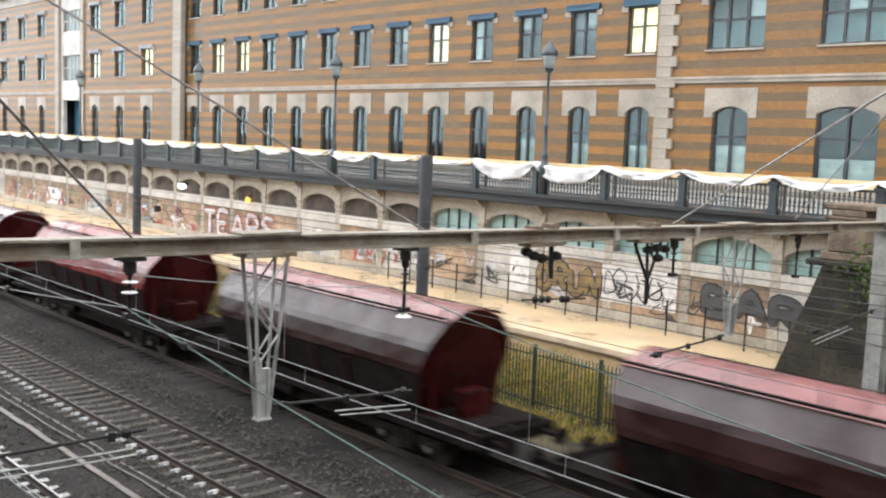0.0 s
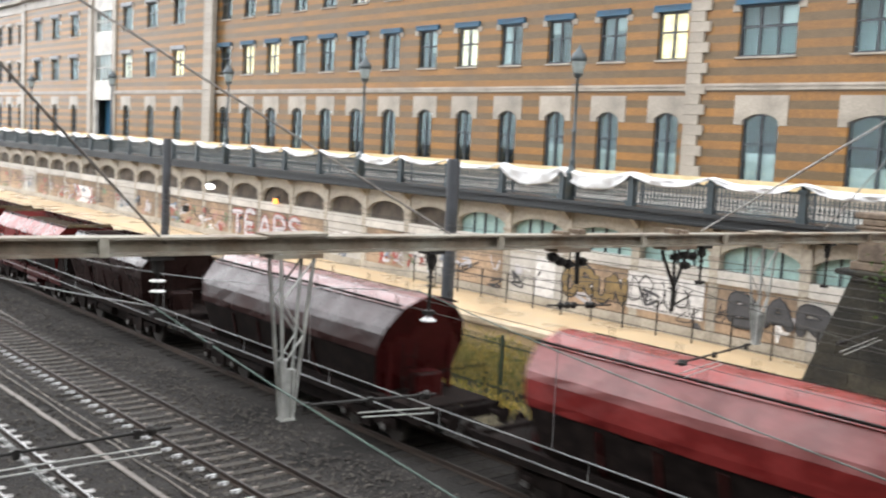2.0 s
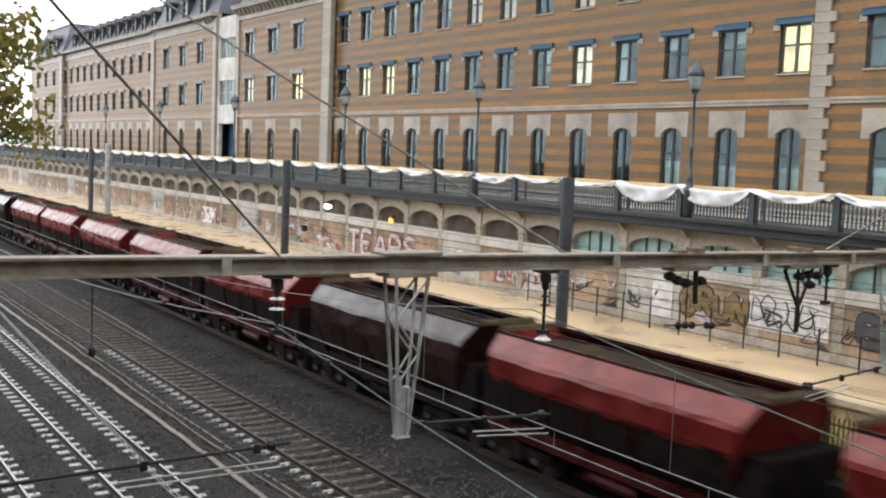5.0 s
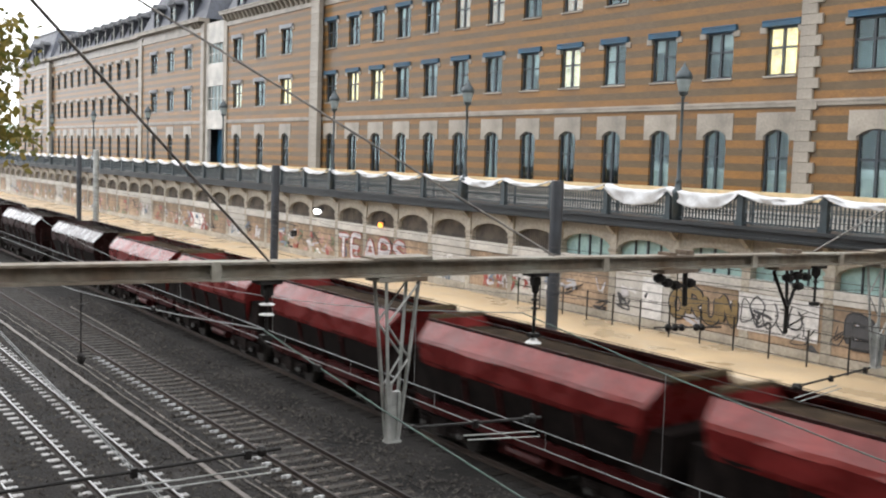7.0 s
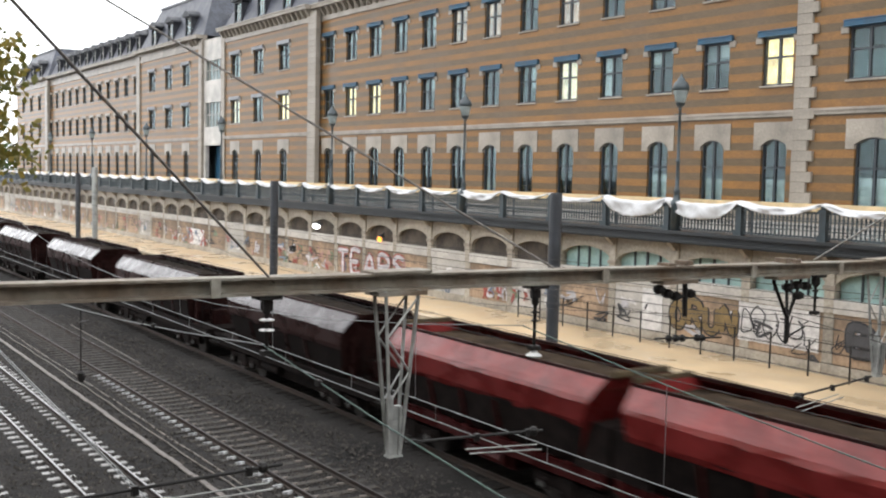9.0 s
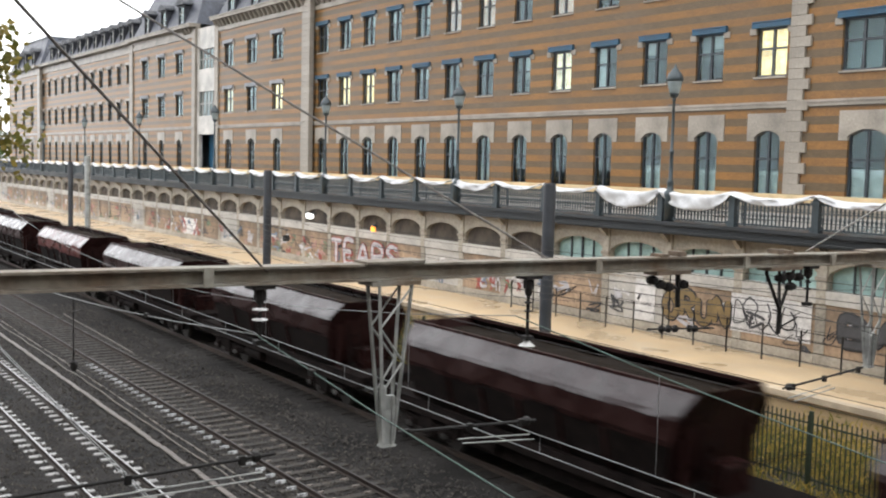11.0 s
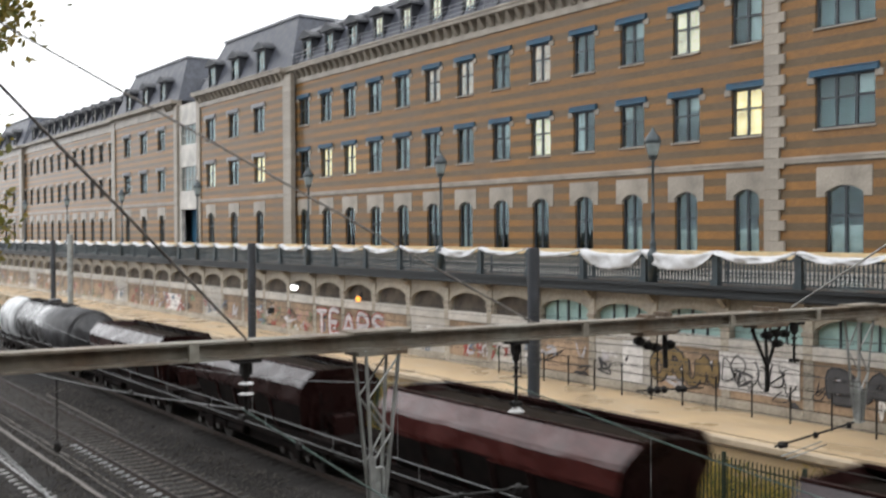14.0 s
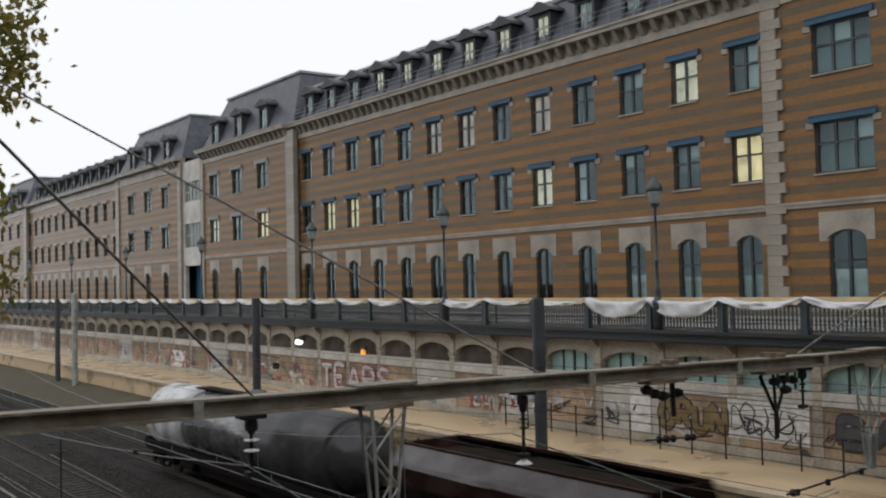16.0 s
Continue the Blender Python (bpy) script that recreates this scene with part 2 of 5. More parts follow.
def lattice(xs, zs, keep, y0, y1):
    """One slab between y0 and y1 made of the cells (i, j) of a grid of lines for which keep is true."""
    bm = bmesh.new()
    grid = {}
    def vert(i, j):
        if (i, j) not in grid:
            grid[i, j] = bm.verts.new((xs[i], y0, zs[j]))
        return grid[i, j]
    for i in range(len(xs) - 1):
        for j in range(len(zs) - 1):
            if keep((xs[i] + xs[i + 1]) / 2, (zs[j] + zs[j + 1]) / 2):
                bm.faces.new((vert(i, j), vert(i + 1, j), vert(i + 1, j + 1), vert(i, j + 1)))
    out = bmesh.ops.extrude_face_region(bm, geom=bm.faces[:])
    for v in out["geom"]:
        if isinstance(v, bmesh.types.BMVert):
            v.co.y = y1
    bmesh.ops.recalc_face_normals(bm, faces=bm.faces[:])
    return bm


def lines(*values):
    return sorted({round(v, 4) for v in values})


def rods(*bars, sides=8):
    bm = bmesh.new()
    for a, b, r in bars:
        rod(bm, a, b, r, sides)
    return bm


def prism(bm, outline, axis, lo, hi):
    """A closed outline of (u, v) drawn along an axis: 'x' takes (y, z), 'y' takes (x, z), 'z' takes (x, y)."""
    def at(u, v, w):
        return {"x": (w, u, v), "y": (u, w, v), "z": (u, v, w)}[axis]
    a = [bm.verts.new(at(u, v, lo)) for u, v in outline]
    b = [bm.verts.new(at(u, v, hi)) for u, v in outline]
    bm.faces.new(a[::-1])
    bm.faces.new(b)
    for i in range(len(a)):
        j = (i + 1) % len(a)
        bm.faces.new((a[i], a[j], b[j], b[i]))
    bmesh.ops.recalc_face_normals(bm, faces=bm.faces[:])
    return bm


def lathe(bm, profile, at=(0, 0, 0), sides=16):
    """A turned body from (radius, height) pairs."""
    rings = []
    for r, z in profile:
        rings.append([bm.verts.new((at[0] + r * math.cos(2 * math.pi * k / sides), at[1] + r * math.sin(2 * math.pi * k / sides), at[2] + z)) for k in range(sides)])
    for p, q in zip(rings, rings[1:]):
        for k in range(sides):
            j = (k + 1) % sides
            bm.faces.new((p[k], p[j], q[j], q[k]))
    bm.faces.new(rings[0][::-1])
    bm.faces.new(rings[-1])
    return bm


def cable(name, points, r, mat, label, category="cable", group=""):
    """A wire through points, sagging as given."""
    cu = bpy.data.curves.new(name, "CURVE")
    cu.dimensions, cu.bevel_depth, cu.bevel_resolution = "3D", r, 1
    sp = cu.splines.new("POLY")
    sp.points.add(len(points) - 1)
    for p, co in zip(sp.points, points):
        p.co = (*co, 1)
    cu.materials.append(mat)
    return tagged(new(name, cu), label, category, group)


def sagging(a, b, sag, n=10):
    a, b = Vector(a), Vector(b)
    return [tuple(a.lerp(b, k / n) - Vector((0, 0, sag * 4 * (k / n) * (1 - k / n)))) for k in range(n + 1)]


# ---- ground, tracks, platform, street ----
STREET = 6.05
PLATFORM = 1.5
BAY = 3.45

ground = part("ground", boxed(-3000, 3000, -3000, 3000, -1.2, -0.30), BALLAST)
tagged(ground, "dark wet ballast and cinders between the tracks", "ground", kind="structure")


def ballast_bed():
    """Shouldered beds of ballast under the four tracks, with an uneven top."""
    rng = random.Random(4)
    bm = bmesh.new()
    ys = [1.4, 2.4, 5.0, 6.0, 9.1, 9.5, 10.2, 10.6, 13.6, 14.4, 15.2, 19.2, 20.2]
    zs = [-0.29, -0.17, -0.17, -0.16, -0.17, -0.24, -0.24, -0.17, -0.17, -0.24, -0.16, -0.16, -0.29]
    rows = []
    x = -330.0
    while x < 40:
        rows.append([bm.verts.new((x + rng.uniform(-0.1, 0.1), y, z + rng.uniform(-0.025, 0.015))) for y, z in zip(ys, zs)])
        x += 0.5 if x > -70 else 4.0
    for p, q in zip(rows, rows[1:]):
        for k in range(len(ys) - 1):
            bm.faces.new((p[k], q[k], q[k + 1], p[k + 1]))
    bmesh.ops.recalc_face_normals(bm, faces=bm.faces[:])
    ob = part("ballast_bed", bm, BALLAST)
    tagged(ob, "wet grey-brown ballast beds under the rails", "ballast", kind="structure")
    # loose stones on the nearer stretch
    rng = np.random.default_rng(3)
    n = 26000
    c = np.stack([-9 - 48 * rng.random(n) ** 1.5, rng.uniform(2.6, 15.4, n), np.full(n, -0.165)], 1)
    c[(c[:, 1] > 9.3) & (c[:, 1] < 10.4), 2] = -0.225
    s = rng.uniform(0.025, 0.065, (n, 1, 1))
    base = np.array([(1, 0, 0), (0, 1, 0), (-1, 0, 0), (0, -1, 0), (0, 0, 0.9), (0, 0, -0.6)])
    v = c[:, None] + s * base[None] * rng.uniform(0.6, 1.35, (n, 6, 1))
    f = np.array([(0, 1, 4), (1, 2, 4), (2, 3, 4), (3, 0, 4), (1, 0, 5), (2, 1, 5), (3, 2, 5), (0, 3, 5)])
    faces = (np.arange(n)[:, None, None] * 6 + f[None]).reshape(-1, 3)
    me = bpy.data.meshes.new("ballast_stones")
    me.from_pydata(v.reshape(-1, 3).tolist(), [], faces.tolist())
    me.materials.append(STONES)
    tagged(new("ballast_stones", me), "loose crushed stones scattered over the ballast", "gravel", kind="stuff")


ballast_bed()

TRACKS = (("track", 4.1), ("track", 7.44), ("track", 12.12), ("track", 17.2))


def rail_outline(y):
    return [(y - 0.07, -0.15), (y + 0.07, -0.15), (y + 0.07, -0.135), (y + 0.012, -0.11), (y + 0.012, -0.045), (y + 0.036, -0.035), (y + 0.036, -0.002), (y - 0.036, -0.002), (y - 0.036, -0.035), (y - 0.012, -0.045), (y - 0.012, -0.11), (y - 0.07, -0.135)]


def tracks():
    block = mesh_of("sleeper_block", soft_box(-0.11, 0.11, -0.36, 0.36, -0.24, -0.142, 0.02), SLEEPER)
    end = mesh_of("rail_fastening", boxed((-0.035, 0.035, -0.13, 0.13, -0.147, -0.085), (-0.11, 0.11, -0.035, 0.035, -0.147, -0.115)), FASTENING)
    # small dull blocks, added for faint glints along the sleepers
    clip = mesh_of("rail_clip", boxed((-0.03, 0.03, -0.1, 0.1, -0.147, -0.11), (-0.07, 0.07, -0.03, 0.03, -0.147, -0.12)), TROUGH)
    timber = mesh_of("sleeper", soft_box(-0.13, 0.13, -1.3, 1.3, -0.27, -0.147, 0.015), WOODSLEEPER)
    shaded_timber = mesh_of("sleeper", soft_box(-0.13, 0.13, -1.3, 1.3, -0.27, -0.147, 0.015), SHADESLEEPER)
    for n, (name, yc) in enumerate(TRACKS):
        tr = thing("railway_track", (0, 0, 0), "steel rails on %s, wet from rain" % ("twin-block concrete sleepers" if n < 2 else "dark timber sleepers"), "railway track", "parallel railway tracks")
        for side in (-0.7525, 0.7525):
            rl = part("rail", prism(bmesh.new(), rail_outline(yc + side), "x", -420, 260), RAILSIDE, tr, "rusty steel rail with a bright running edge")
            part("running_surface", boxed(-420, 260, yc + side - 0.024, yc + side + 0.024, -0.003, 0.0), RAILTOP if n < 2 else DULLRAIL, rl, "polished running surface" if n < 2 else "dull running surface")
        rest = bmesh.new()
        count = 0
        x = 16.3 if n < 3 else 15.0
        while x > -260:
            near = x > (-40 if n in (1, 2) else -36)
            if near:
                if n < 2:
                    for s in (-0.7525, 0.7525):
                        ob = shared("sleeper_block", block, tr, (x, yc + s * 1.03, 0))
                else:
                    ob = shared("sleeper", timber if n == 2 else shaded_timber, tr, (x, yc, 0))
                    if n == 2:
                        shared("rail_fastening", end, tr, (x, yc - 0.98, 0))
                        for s in (-0.5, 0.52):
                            shared("rail_clip", clip, tr, (x, yc + s, 0))
                count += 1
            elif n < 2:
                for s in (-0.775, 0.775):
                    box(rest, x - 0.11, x + 0.11, yc + s - 0.36, yc + s + 0.36, -0.24, -0.142)
            else:
                box(rest, x - 0.13, x + 0.13, yc - 1.3, yc + 1.3, -0.27, -0.147)
            x -= 0.6
        ob = part("sleeper_run", rest, (SLEEPER, SLEEPER, WOODSLEEPER, SHADESLEEPER)[n], tr)
        tagged(ob, kind="stuff")


tracks()


def cable_trough():
    t = thing("cable_trough", (0, 0, 0), "pale concrete cable trough between two tracks", "cable trough")
    lid = mesh_of("lid", soft_box(-0.49, 0.49, -0.08, 0.08, 0, 0.04, 0.012), TROUGH)
    rng = random.Random(8)
    x = -9.0
    while x > -75:
        ob = shared("lid", lid, t, (x, 9.72 + rng.uniform(-0.02, 0.02), -0.215), rng.uniform(-0.02, 0.02))
        x -= 1.0
    part("far_trough", boxed(-260, -75.5, 9.6, 9.85, -0.3, -0.165), TROUGH, t)


cable_trough()


def ground_cable(y, r, seed):
    """A cable lying loosely along the ballast."""
    rng = random.Random(seed)
    pts = [(-8.0 - 1.5 * k, y + rng.uniform(-0.05, 0.05), -0.2 + rng.uniform(0.0, 0.02)) for k in range(50)]
    cable("ground_cable", pts, r, TROUGH, "thin grey cable lying loose along the ballast", "cable", "cables on the ballast")


ground_cable(10.25, 0.022, 1)
ground_cable(10.5, 0.03, 2)
cable("ground_pipe", [(-53.0, 13.62, -0.12), (-47.0, 13.48, -0.1), (-41.0, 13.34, -0.12)], 0.03, TROUGH, "pale pipe lying on the ballast", "pipe")

platform = part("platform", boxed((-600, 60, 25.8, 29.98, -0.5, PLATFORM)), WETFLOOR)
tagged(platform, "long wet sand-coloured platform under the retaining wall", "platform", kind="structure")
edge = part("platform_edge", boxed(-600, 60, 25.55, 25.93, PLATFORM - 0.16, PLATFORM + 0.015), KERB, platform, "pale coping along the edge")
verge = part("verge", prism(bmesh.new(), [(20.4, -0.31), (20.9, -0.12), (23.5, 0.05), (25.6, 0.25), (25.6, -0.5), (20.4, -0.5)], "x", -600, 60),
             material("weedy_earth", (0.10, 0.082, 0.045), 0.9, vary=0.4, scale=0.9, fine=8, bump=0.8, depth=0.05))
tagged(verge, "weedy earth bank between track and platform", "verge", kind="structure")

street = part("street", boxed(-900, 300, 30.6, 400, 4.9, STREET), ASPHALT)
tagged(street, "upper street along the striped brick building", "street", kind="structure")


def surroundings():
    """The road bridge on which the camera stands, and two added walls that shade the scene's right side; all lie behind
    the view.
    """
    deck = part("bridge_deck", boxed((0.45, 15.0, -14, 30.5, 6.12, 6.45), (0.45, 0.8, -14, 30.5, 6.45, 7.45)), CONCRETE)
    tagged(deck, "plain concrete road bridge with a solid parapet", "bridge", kind="structure")
    # unseen walls, added only to hold back skylight on the right
    wall_south = part("wall_south", boxed((-45, 70, -26, -15, -0.4, 25.0)), CAPSTONE)
    tagged(wall_south, "unseen plain brown wall added across the tracks for shade", "wall", kind="structure")
    wall_east = part("wall_east", boxed((24, 30, -12, 29.0, -0.4, 24.0)), CAPSTONE)
    tagged(wall_east, "unseen plain brown wall added beyond the bridge for shade", "wall", kind="structure")


surroundings()

# ---- retaining wall with arches ----
WALL_Y = 30.0
X_POST = -30.62
BAYS = [X_POST + BAY * k for k in range(-72, 12)]
TEAL = material("teal_glazing", (0.34, 0.50, 0.47), 0.3, vary=0.15, scale=1.2, fine=5, bump=0.1)
GRILLE = material("brown_grille", (0.17, 0.14, 0.115), 0.7, vary=0.3, scale=2)
wall = thing("retaining_wall", (0, 0, 0), "long concrete retaining wall with a row of segmental arches", "wall", kind="structure")


def arch_bay(zsill, zspring, zcrown, ztop, half, w=BAY):
    """One bay of wall with a segmental arch through it, 0.5 m thick; its left pier stands at x = 0."""
    c, n = w / 2, 12
    arch = [(c - half * math.cos(math.pi * k / n), zspring + (zcrown - zspring) * math.sin(math.pi * k / n)) for k in range(n + 1)]
    return prism(bmesh.new(), [(0, zsill), (c - half, zsill), *arch, (c + half, zsill), (w, zsill), (w, ztop), (0, ztop)], "y", 0, 0.5)


def retaining_wall():
    rng = random.Random(12)
    bay = mesh_of("arch_bay", arch_bay(4.1, 4.5, 5.02, 5.56, 1.45), CONCRETE)
    wide = mesh_of("arch_bay", arch_bay(4.1, 4.52, 5.06, 5.56, 1.55), CONCRETE)
    sill = mesh_of("sill_band", soft_box(0, BAY, -0.07, 0.5, 3.62, 4.1, 0.02), WHITEWALL)
    pier = mesh_of("pier", soft_box(-0.2, 0.2, -0.08, 0.02, 3.62, 5.56, 0.02), CONCRETE)
    low_pier = mesh_of("pier", soft_box(-0.2, 0.2, -0.03, 0.5, PLATFORM - 0.5, 3.62, 0.01), CONCRETE)
    cap = mesh_of("pier_cap", soft_box(-0.24, 0.24, -0.13, 0.02, 4.42, 4.56, 0.02), STONE)
    bracket = mesh_of("bracket", prism(bmesh.new(), [(-0.5, 5.56), (0.05, 5.56), (0.05, 5.2), (-0.1, 5.2)], "x", -0.1, 0.1), STONE)
    dark = mesh_of("grille", boxed(*[(0.3 + 0.15 * k, 0.36 + 0.15 * k, 0.2, 0.26, 4.1, 5.05) for k in range(20)]), GRILLE)
    back = mesh_of("arch_back", boxed(0.1, BAY - 0.1, 0.3, 0.4, 3.9, 5.3), GRILLE)
    teal = mesh_of("glazing", boxed(0.2, BAY - 0.2, 0.28, 0.34, 3.3, 5.1), TEAL)
    mull = mesh_of("mullion", boxed((BAY / 2 - 0.04, BAY / 2 + 0.04, 0.2, 0.29, 3.3, 5.05), (BAY / 2 - 0.72, BAY / 2 - 0.67, 0.2, 0.29, 3.3, 5.05), (BAY / 2 + 0.67, BAY / 2 + 0.72, 0.2, 0.29, 3.3, 5.05)), FRAME)
    panel = mesh_of("wall_panel", boxed(0.2, BAY - 0.2, 0, 0.5, PLATFORM - 0.5, 3.62), PLASTER)
    panel_w = mesh_of("wall_panel", boxed(0.2, BAY - 0.2, 0, 0.5, PLATFORM - 0.5, 3.62), WHITEWALL)
    plinth = mesh_of("plinth", soft_box(0.2, BAY - 0.2, -0.05, 0.01, PLATFORM, PLATFORM + 0.38, 0.01), CONCRETE)
    for i, x in enumerate(BAYS):
        glazed = x > -34.5
        shared("arch_bay", wide if glazed else bay, wall, (x, WALL_Y, 0))
        shared("sill_band", sill, wall, (x, WALL_Y, 0))
        shared("pier", pier, wall, (x, WALL_Y, 0))
        shared("pier", low_pier, wall, (x, WALL_Y, 0))
        shared("pier_cap", cap, wall, (x, WALL_Y, 0))
        shared("bracket", bracket, wall, (x, WALL_Y, 0))
        shared("wall_panel", panel_w if rng.random() < 0.22 else panel, wall, (x, WALL_Y, 0))
        shared("plinth", plinth, wall, (x, WALL_Y, 0))
        if glazed:
            shared("glazing", teal, wall, (x, WALL_Y, 0))
            shared("mullion", mull, wall, (x, WALL_Y, 0))
        else:
            shared("arch_back", back, wall, (x, WALL_Y, 0))
            if x > -120:
                shared("grille", dark, wall, (x, WALL_Y, 0))
    lo, hi = BAYS[0], BAYS[-1] + BAY
    part("fill", boxed(lo, hi, WALL_Y + 0.62, WALL_Y + 0.9, 0.5, 5.2), CONCRETE, wall)
    part("deck_girder", boxed((lo, hi, WALL_Y - 0.62, WALL_Y + 0.7, 5.56, 5.92), (lo, hi, WALL_Y - 0.78, WALL_Y + 0.7, 5.92, 6.05), (lo, hi, WALL_Y - 0.7, WALL_Y - 0.62, 5.62, 5.68)), DECK, wall, "dark riveted edge girder under the railing")


retaining_wall()


# ---- railing, lamps, tarpaulin ----
RAIL_Y = 29.45


def railing():
    post = mesh_of("post", boxed((-0.13, 0.13, -0.1, 0.1, 6.05, 7.12), (-0.17, 0.17, -0.14, 0.14, 6.05, 6.25), (-0.17, 0.17, -0.14, 0.14, 7.0, 7.1)), IRON)
    knob_bm = lathe(bmesh.new(), [(0.1, 0), (0.15, 0.04), (0.12, 0.1), (0.03, 0.17)], sides=10)
    knob = mesh_of("finial", knob_bm, IRON)
    bars = boxed((0.13, BAY - 0.13, -0.05, 0.05, 6.95, 7.03), (0.13, BAY - 0.13, -0.04, 0.04, 6.13, 6.19), (0.13, BAY - 0.13, -0.03, 0.03, 6.68, 6.72), (0.13, BAY - 0.13, -0.03, 0.03, 6.36, 6.39))
    rail = mesh_of("rail", bars, IRON)
    bal_bm = boxed((-0.022, 0.022, -0.022, 0.022, 6.19, 6.95))
    lathe(bal_bm, [(0.02, 0), (0.055, 0.05), (0.05, 0.12), (0.02, 0.18)], (0, 0, 6.42), 6)
    box(bal_bm, -0.06, 0.06, -0.018, 0.018, 6.76, 6.80)
    baluster = mesh_of("baluster", bal_bm, IRON)
    plain = boxed(*[(0.25 + k * 0.16 - 0.025, 0.25 + k * 0.16 + 0.025, -0.02, 0.02, 6.19, 6.95) for k in range(19)])
    far = mesh_of("baluster_run", plain, IRON)
    for x in BAYS:
        ob = thing("railing_bay", (x, RAIL_Y, 0), "blue-grey cast-iron railing panel on the edge of the upper street", "railing", "railing bays along the street")
        shared("post", post, ob)
        shared("finial", knob, ob, (0, 0, 7.1))
        shared("rail", rail, ob)
        if -62 < x < -6:
            for k in range(19):
                shared("baluster", baluster, ob, (0.25 + k * 0.16, 0, 0))
        else:
            tagged(shared("baluster_run", far, ob), kind="stuff")


railing()


def tarpaulin(x0, drop, seed, ripple=1.0):
    """White sheet thrown over one bay of the top rail; it sags between the posts."""
    rng = random.Random(seed)
    bm = bmesh.new()
    n, m = 22, 9
    grid = []
    ph = rng.uniform(0, 6)
    for i in range(n + 1):
        u = i / n
        hang = drop * (0.22 + 0.78 * (4 * u * (1 - u)) ** 0.7) * rng.uniform(0.93, 1.07)
        row = []
        for j in range(m + 1):
            v = j / m
            top = 7.2 + 0.13 * abs(math.cos(math.pi * u)) ** 7 - 0.05 * math.sin(math.pi * u)
            fold = ripple * 0.045 * math.sin(11 * u + 5 * v + ph) + ripple * 0.03 * math.sin(27 * u - 7 * v + ph)
            if v < 0.3:
                row.append((x0 + u * BAY, RAIL_Y + 0.16 - v * 0.9 + fold * 0.3, top - 0.06 * abs(v - 0.15) / 0.15 + rng.uniform(-0.01, 0.01)))
            else:
                w = (v - 0.3) / 0.7
                row.append((x0 + u * BAY + 0.02 * math.sin(9 * w + i), RAIL_Y - 0.13 - 0.06 * w + fold, top - 0.06 - hang * w))
        grid.append([bm.verts.new(c) for c in row])
    for p, q in zip(grid, grid[1:]):
        for k in range(m):
            bm.faces.new((p[k], q[k], q[k + 1], p[k + 1]))
    bmesh.ops.recalc_face_normals(bm, faces=bm.faces[:])
    bmesh.ops.solidify(bm, geom=bm.faces[:], thickness=0.012)
    ob = part("tarpaulin", bm, TARP, smooth=True)
    return tagged(ob, "white plastic sheet draped over the street railing", "tarpaulin", "sheets over the railing")


for i, x in enumerate(BAYS):
    k = round((x - X_POST) / BAY)
    drop = {0: 0.62, 1: 0.55, 2: 0.22, 3: 0.2, 4: 0.2, 5: 0.22, -1: 0.14, -2: 0.12, -3: 0.3, -4: 0.12}.get(k, 0.12 + 0.1 * ((i * 7) % 5) / 5)
    if x > -170:
        tarpaulin(x, drop, i)

board = part("site_board", boxed(BAYS[0], BAYS[-1], 30.05, 30.09, 7.0, 7.28), YELLOW)
tagged(board, "long yellow site barrier board behind the railing", "barrier")
stake = mesh_of("post", boxed(-0.04, 0.04, 30.09, 30.16, STREET, 7.2), FRAME)
for x in BAYS[::2]:
    shared("post", stake, board, (x, 0, 0))


def street_lamp(x):
    ob = thing("street_lamp", (x, RAIL_Y, 0), "old blue-grey lamp post with a glazed lantern on the railing", "street lamp", "lamps along the street railing")
    z = STREET
    pole = bmesh.new()
    lathe(pole, [(0.2, 0), (0.2, 0.9), (0.23, 1.0), (0.23, 1.1), (0.14, 1.2), (0.11, 1.45), (0.14, 1.5), (0.08, 1.6), (0.07, 2.6), (0.09, 2.64), (0.09, 2.7), (0.06, 2.74), (0.05, 4.6), (0.09, 4.64), (0.05, 4.7)], (0, 0, z), 12)
    part("pole", pole, IRON, ob, smooth=True)
    arm = rods(((-0.28, 0, z + 4.45), (0.28, 0, z + 4.45), 0.022))
    part("ladder_bar", arm, IRON, ob)
    cup = lathe(bmesh.new(), [(0.05, 4.7), (0.16, 4.78), (0.19, 4.86), (0.17, 4.88)], (0, 0, z), 12)
    part("lantern_base", cup, IRON, ob)
    part("lantern_glass", lathe(bmesh.new(), [(0.17, 4.88), (0.2, 4.95), (0.285, 5.3), (0.285, 5.34)], (0, 0, z), 12), LANTERN, ob, "milky lantern glass", smooth=True)
    hood = lathe(bmesh.new(), [(0.3, 5.34), (0.33, 5.37), (0.315, 5.5), (0.26, 5.63), (0.15, 5.73), (0.14, 5.79), (0.07, 5.83), (0.045, 5.92), (0.02, 5.98)], (0, 0, z), 12)
    part("hood", hood, IRON, ob, "domed iron hood", smooth=True)
    return ob


LANTERN = material("milky_lantern_glass", (0.30, 0.35, 0.35), 0.2, vary=0.1, scale=3, bump=0)
first_lamp = street_lamp(-26.75)
for x in (-40.75, -54.5, -71.8, -89.0, -106.0, -123.0):
    copy_thing(first_lamp, Matrix.Translation((x, RAIL_Y, 0)))

# ---- striped brick building ----
FY = 42.0
building = thing("brick_building", (0, FY, 0), "long three-storey building of striped brick with slate mansard roofs", "building")


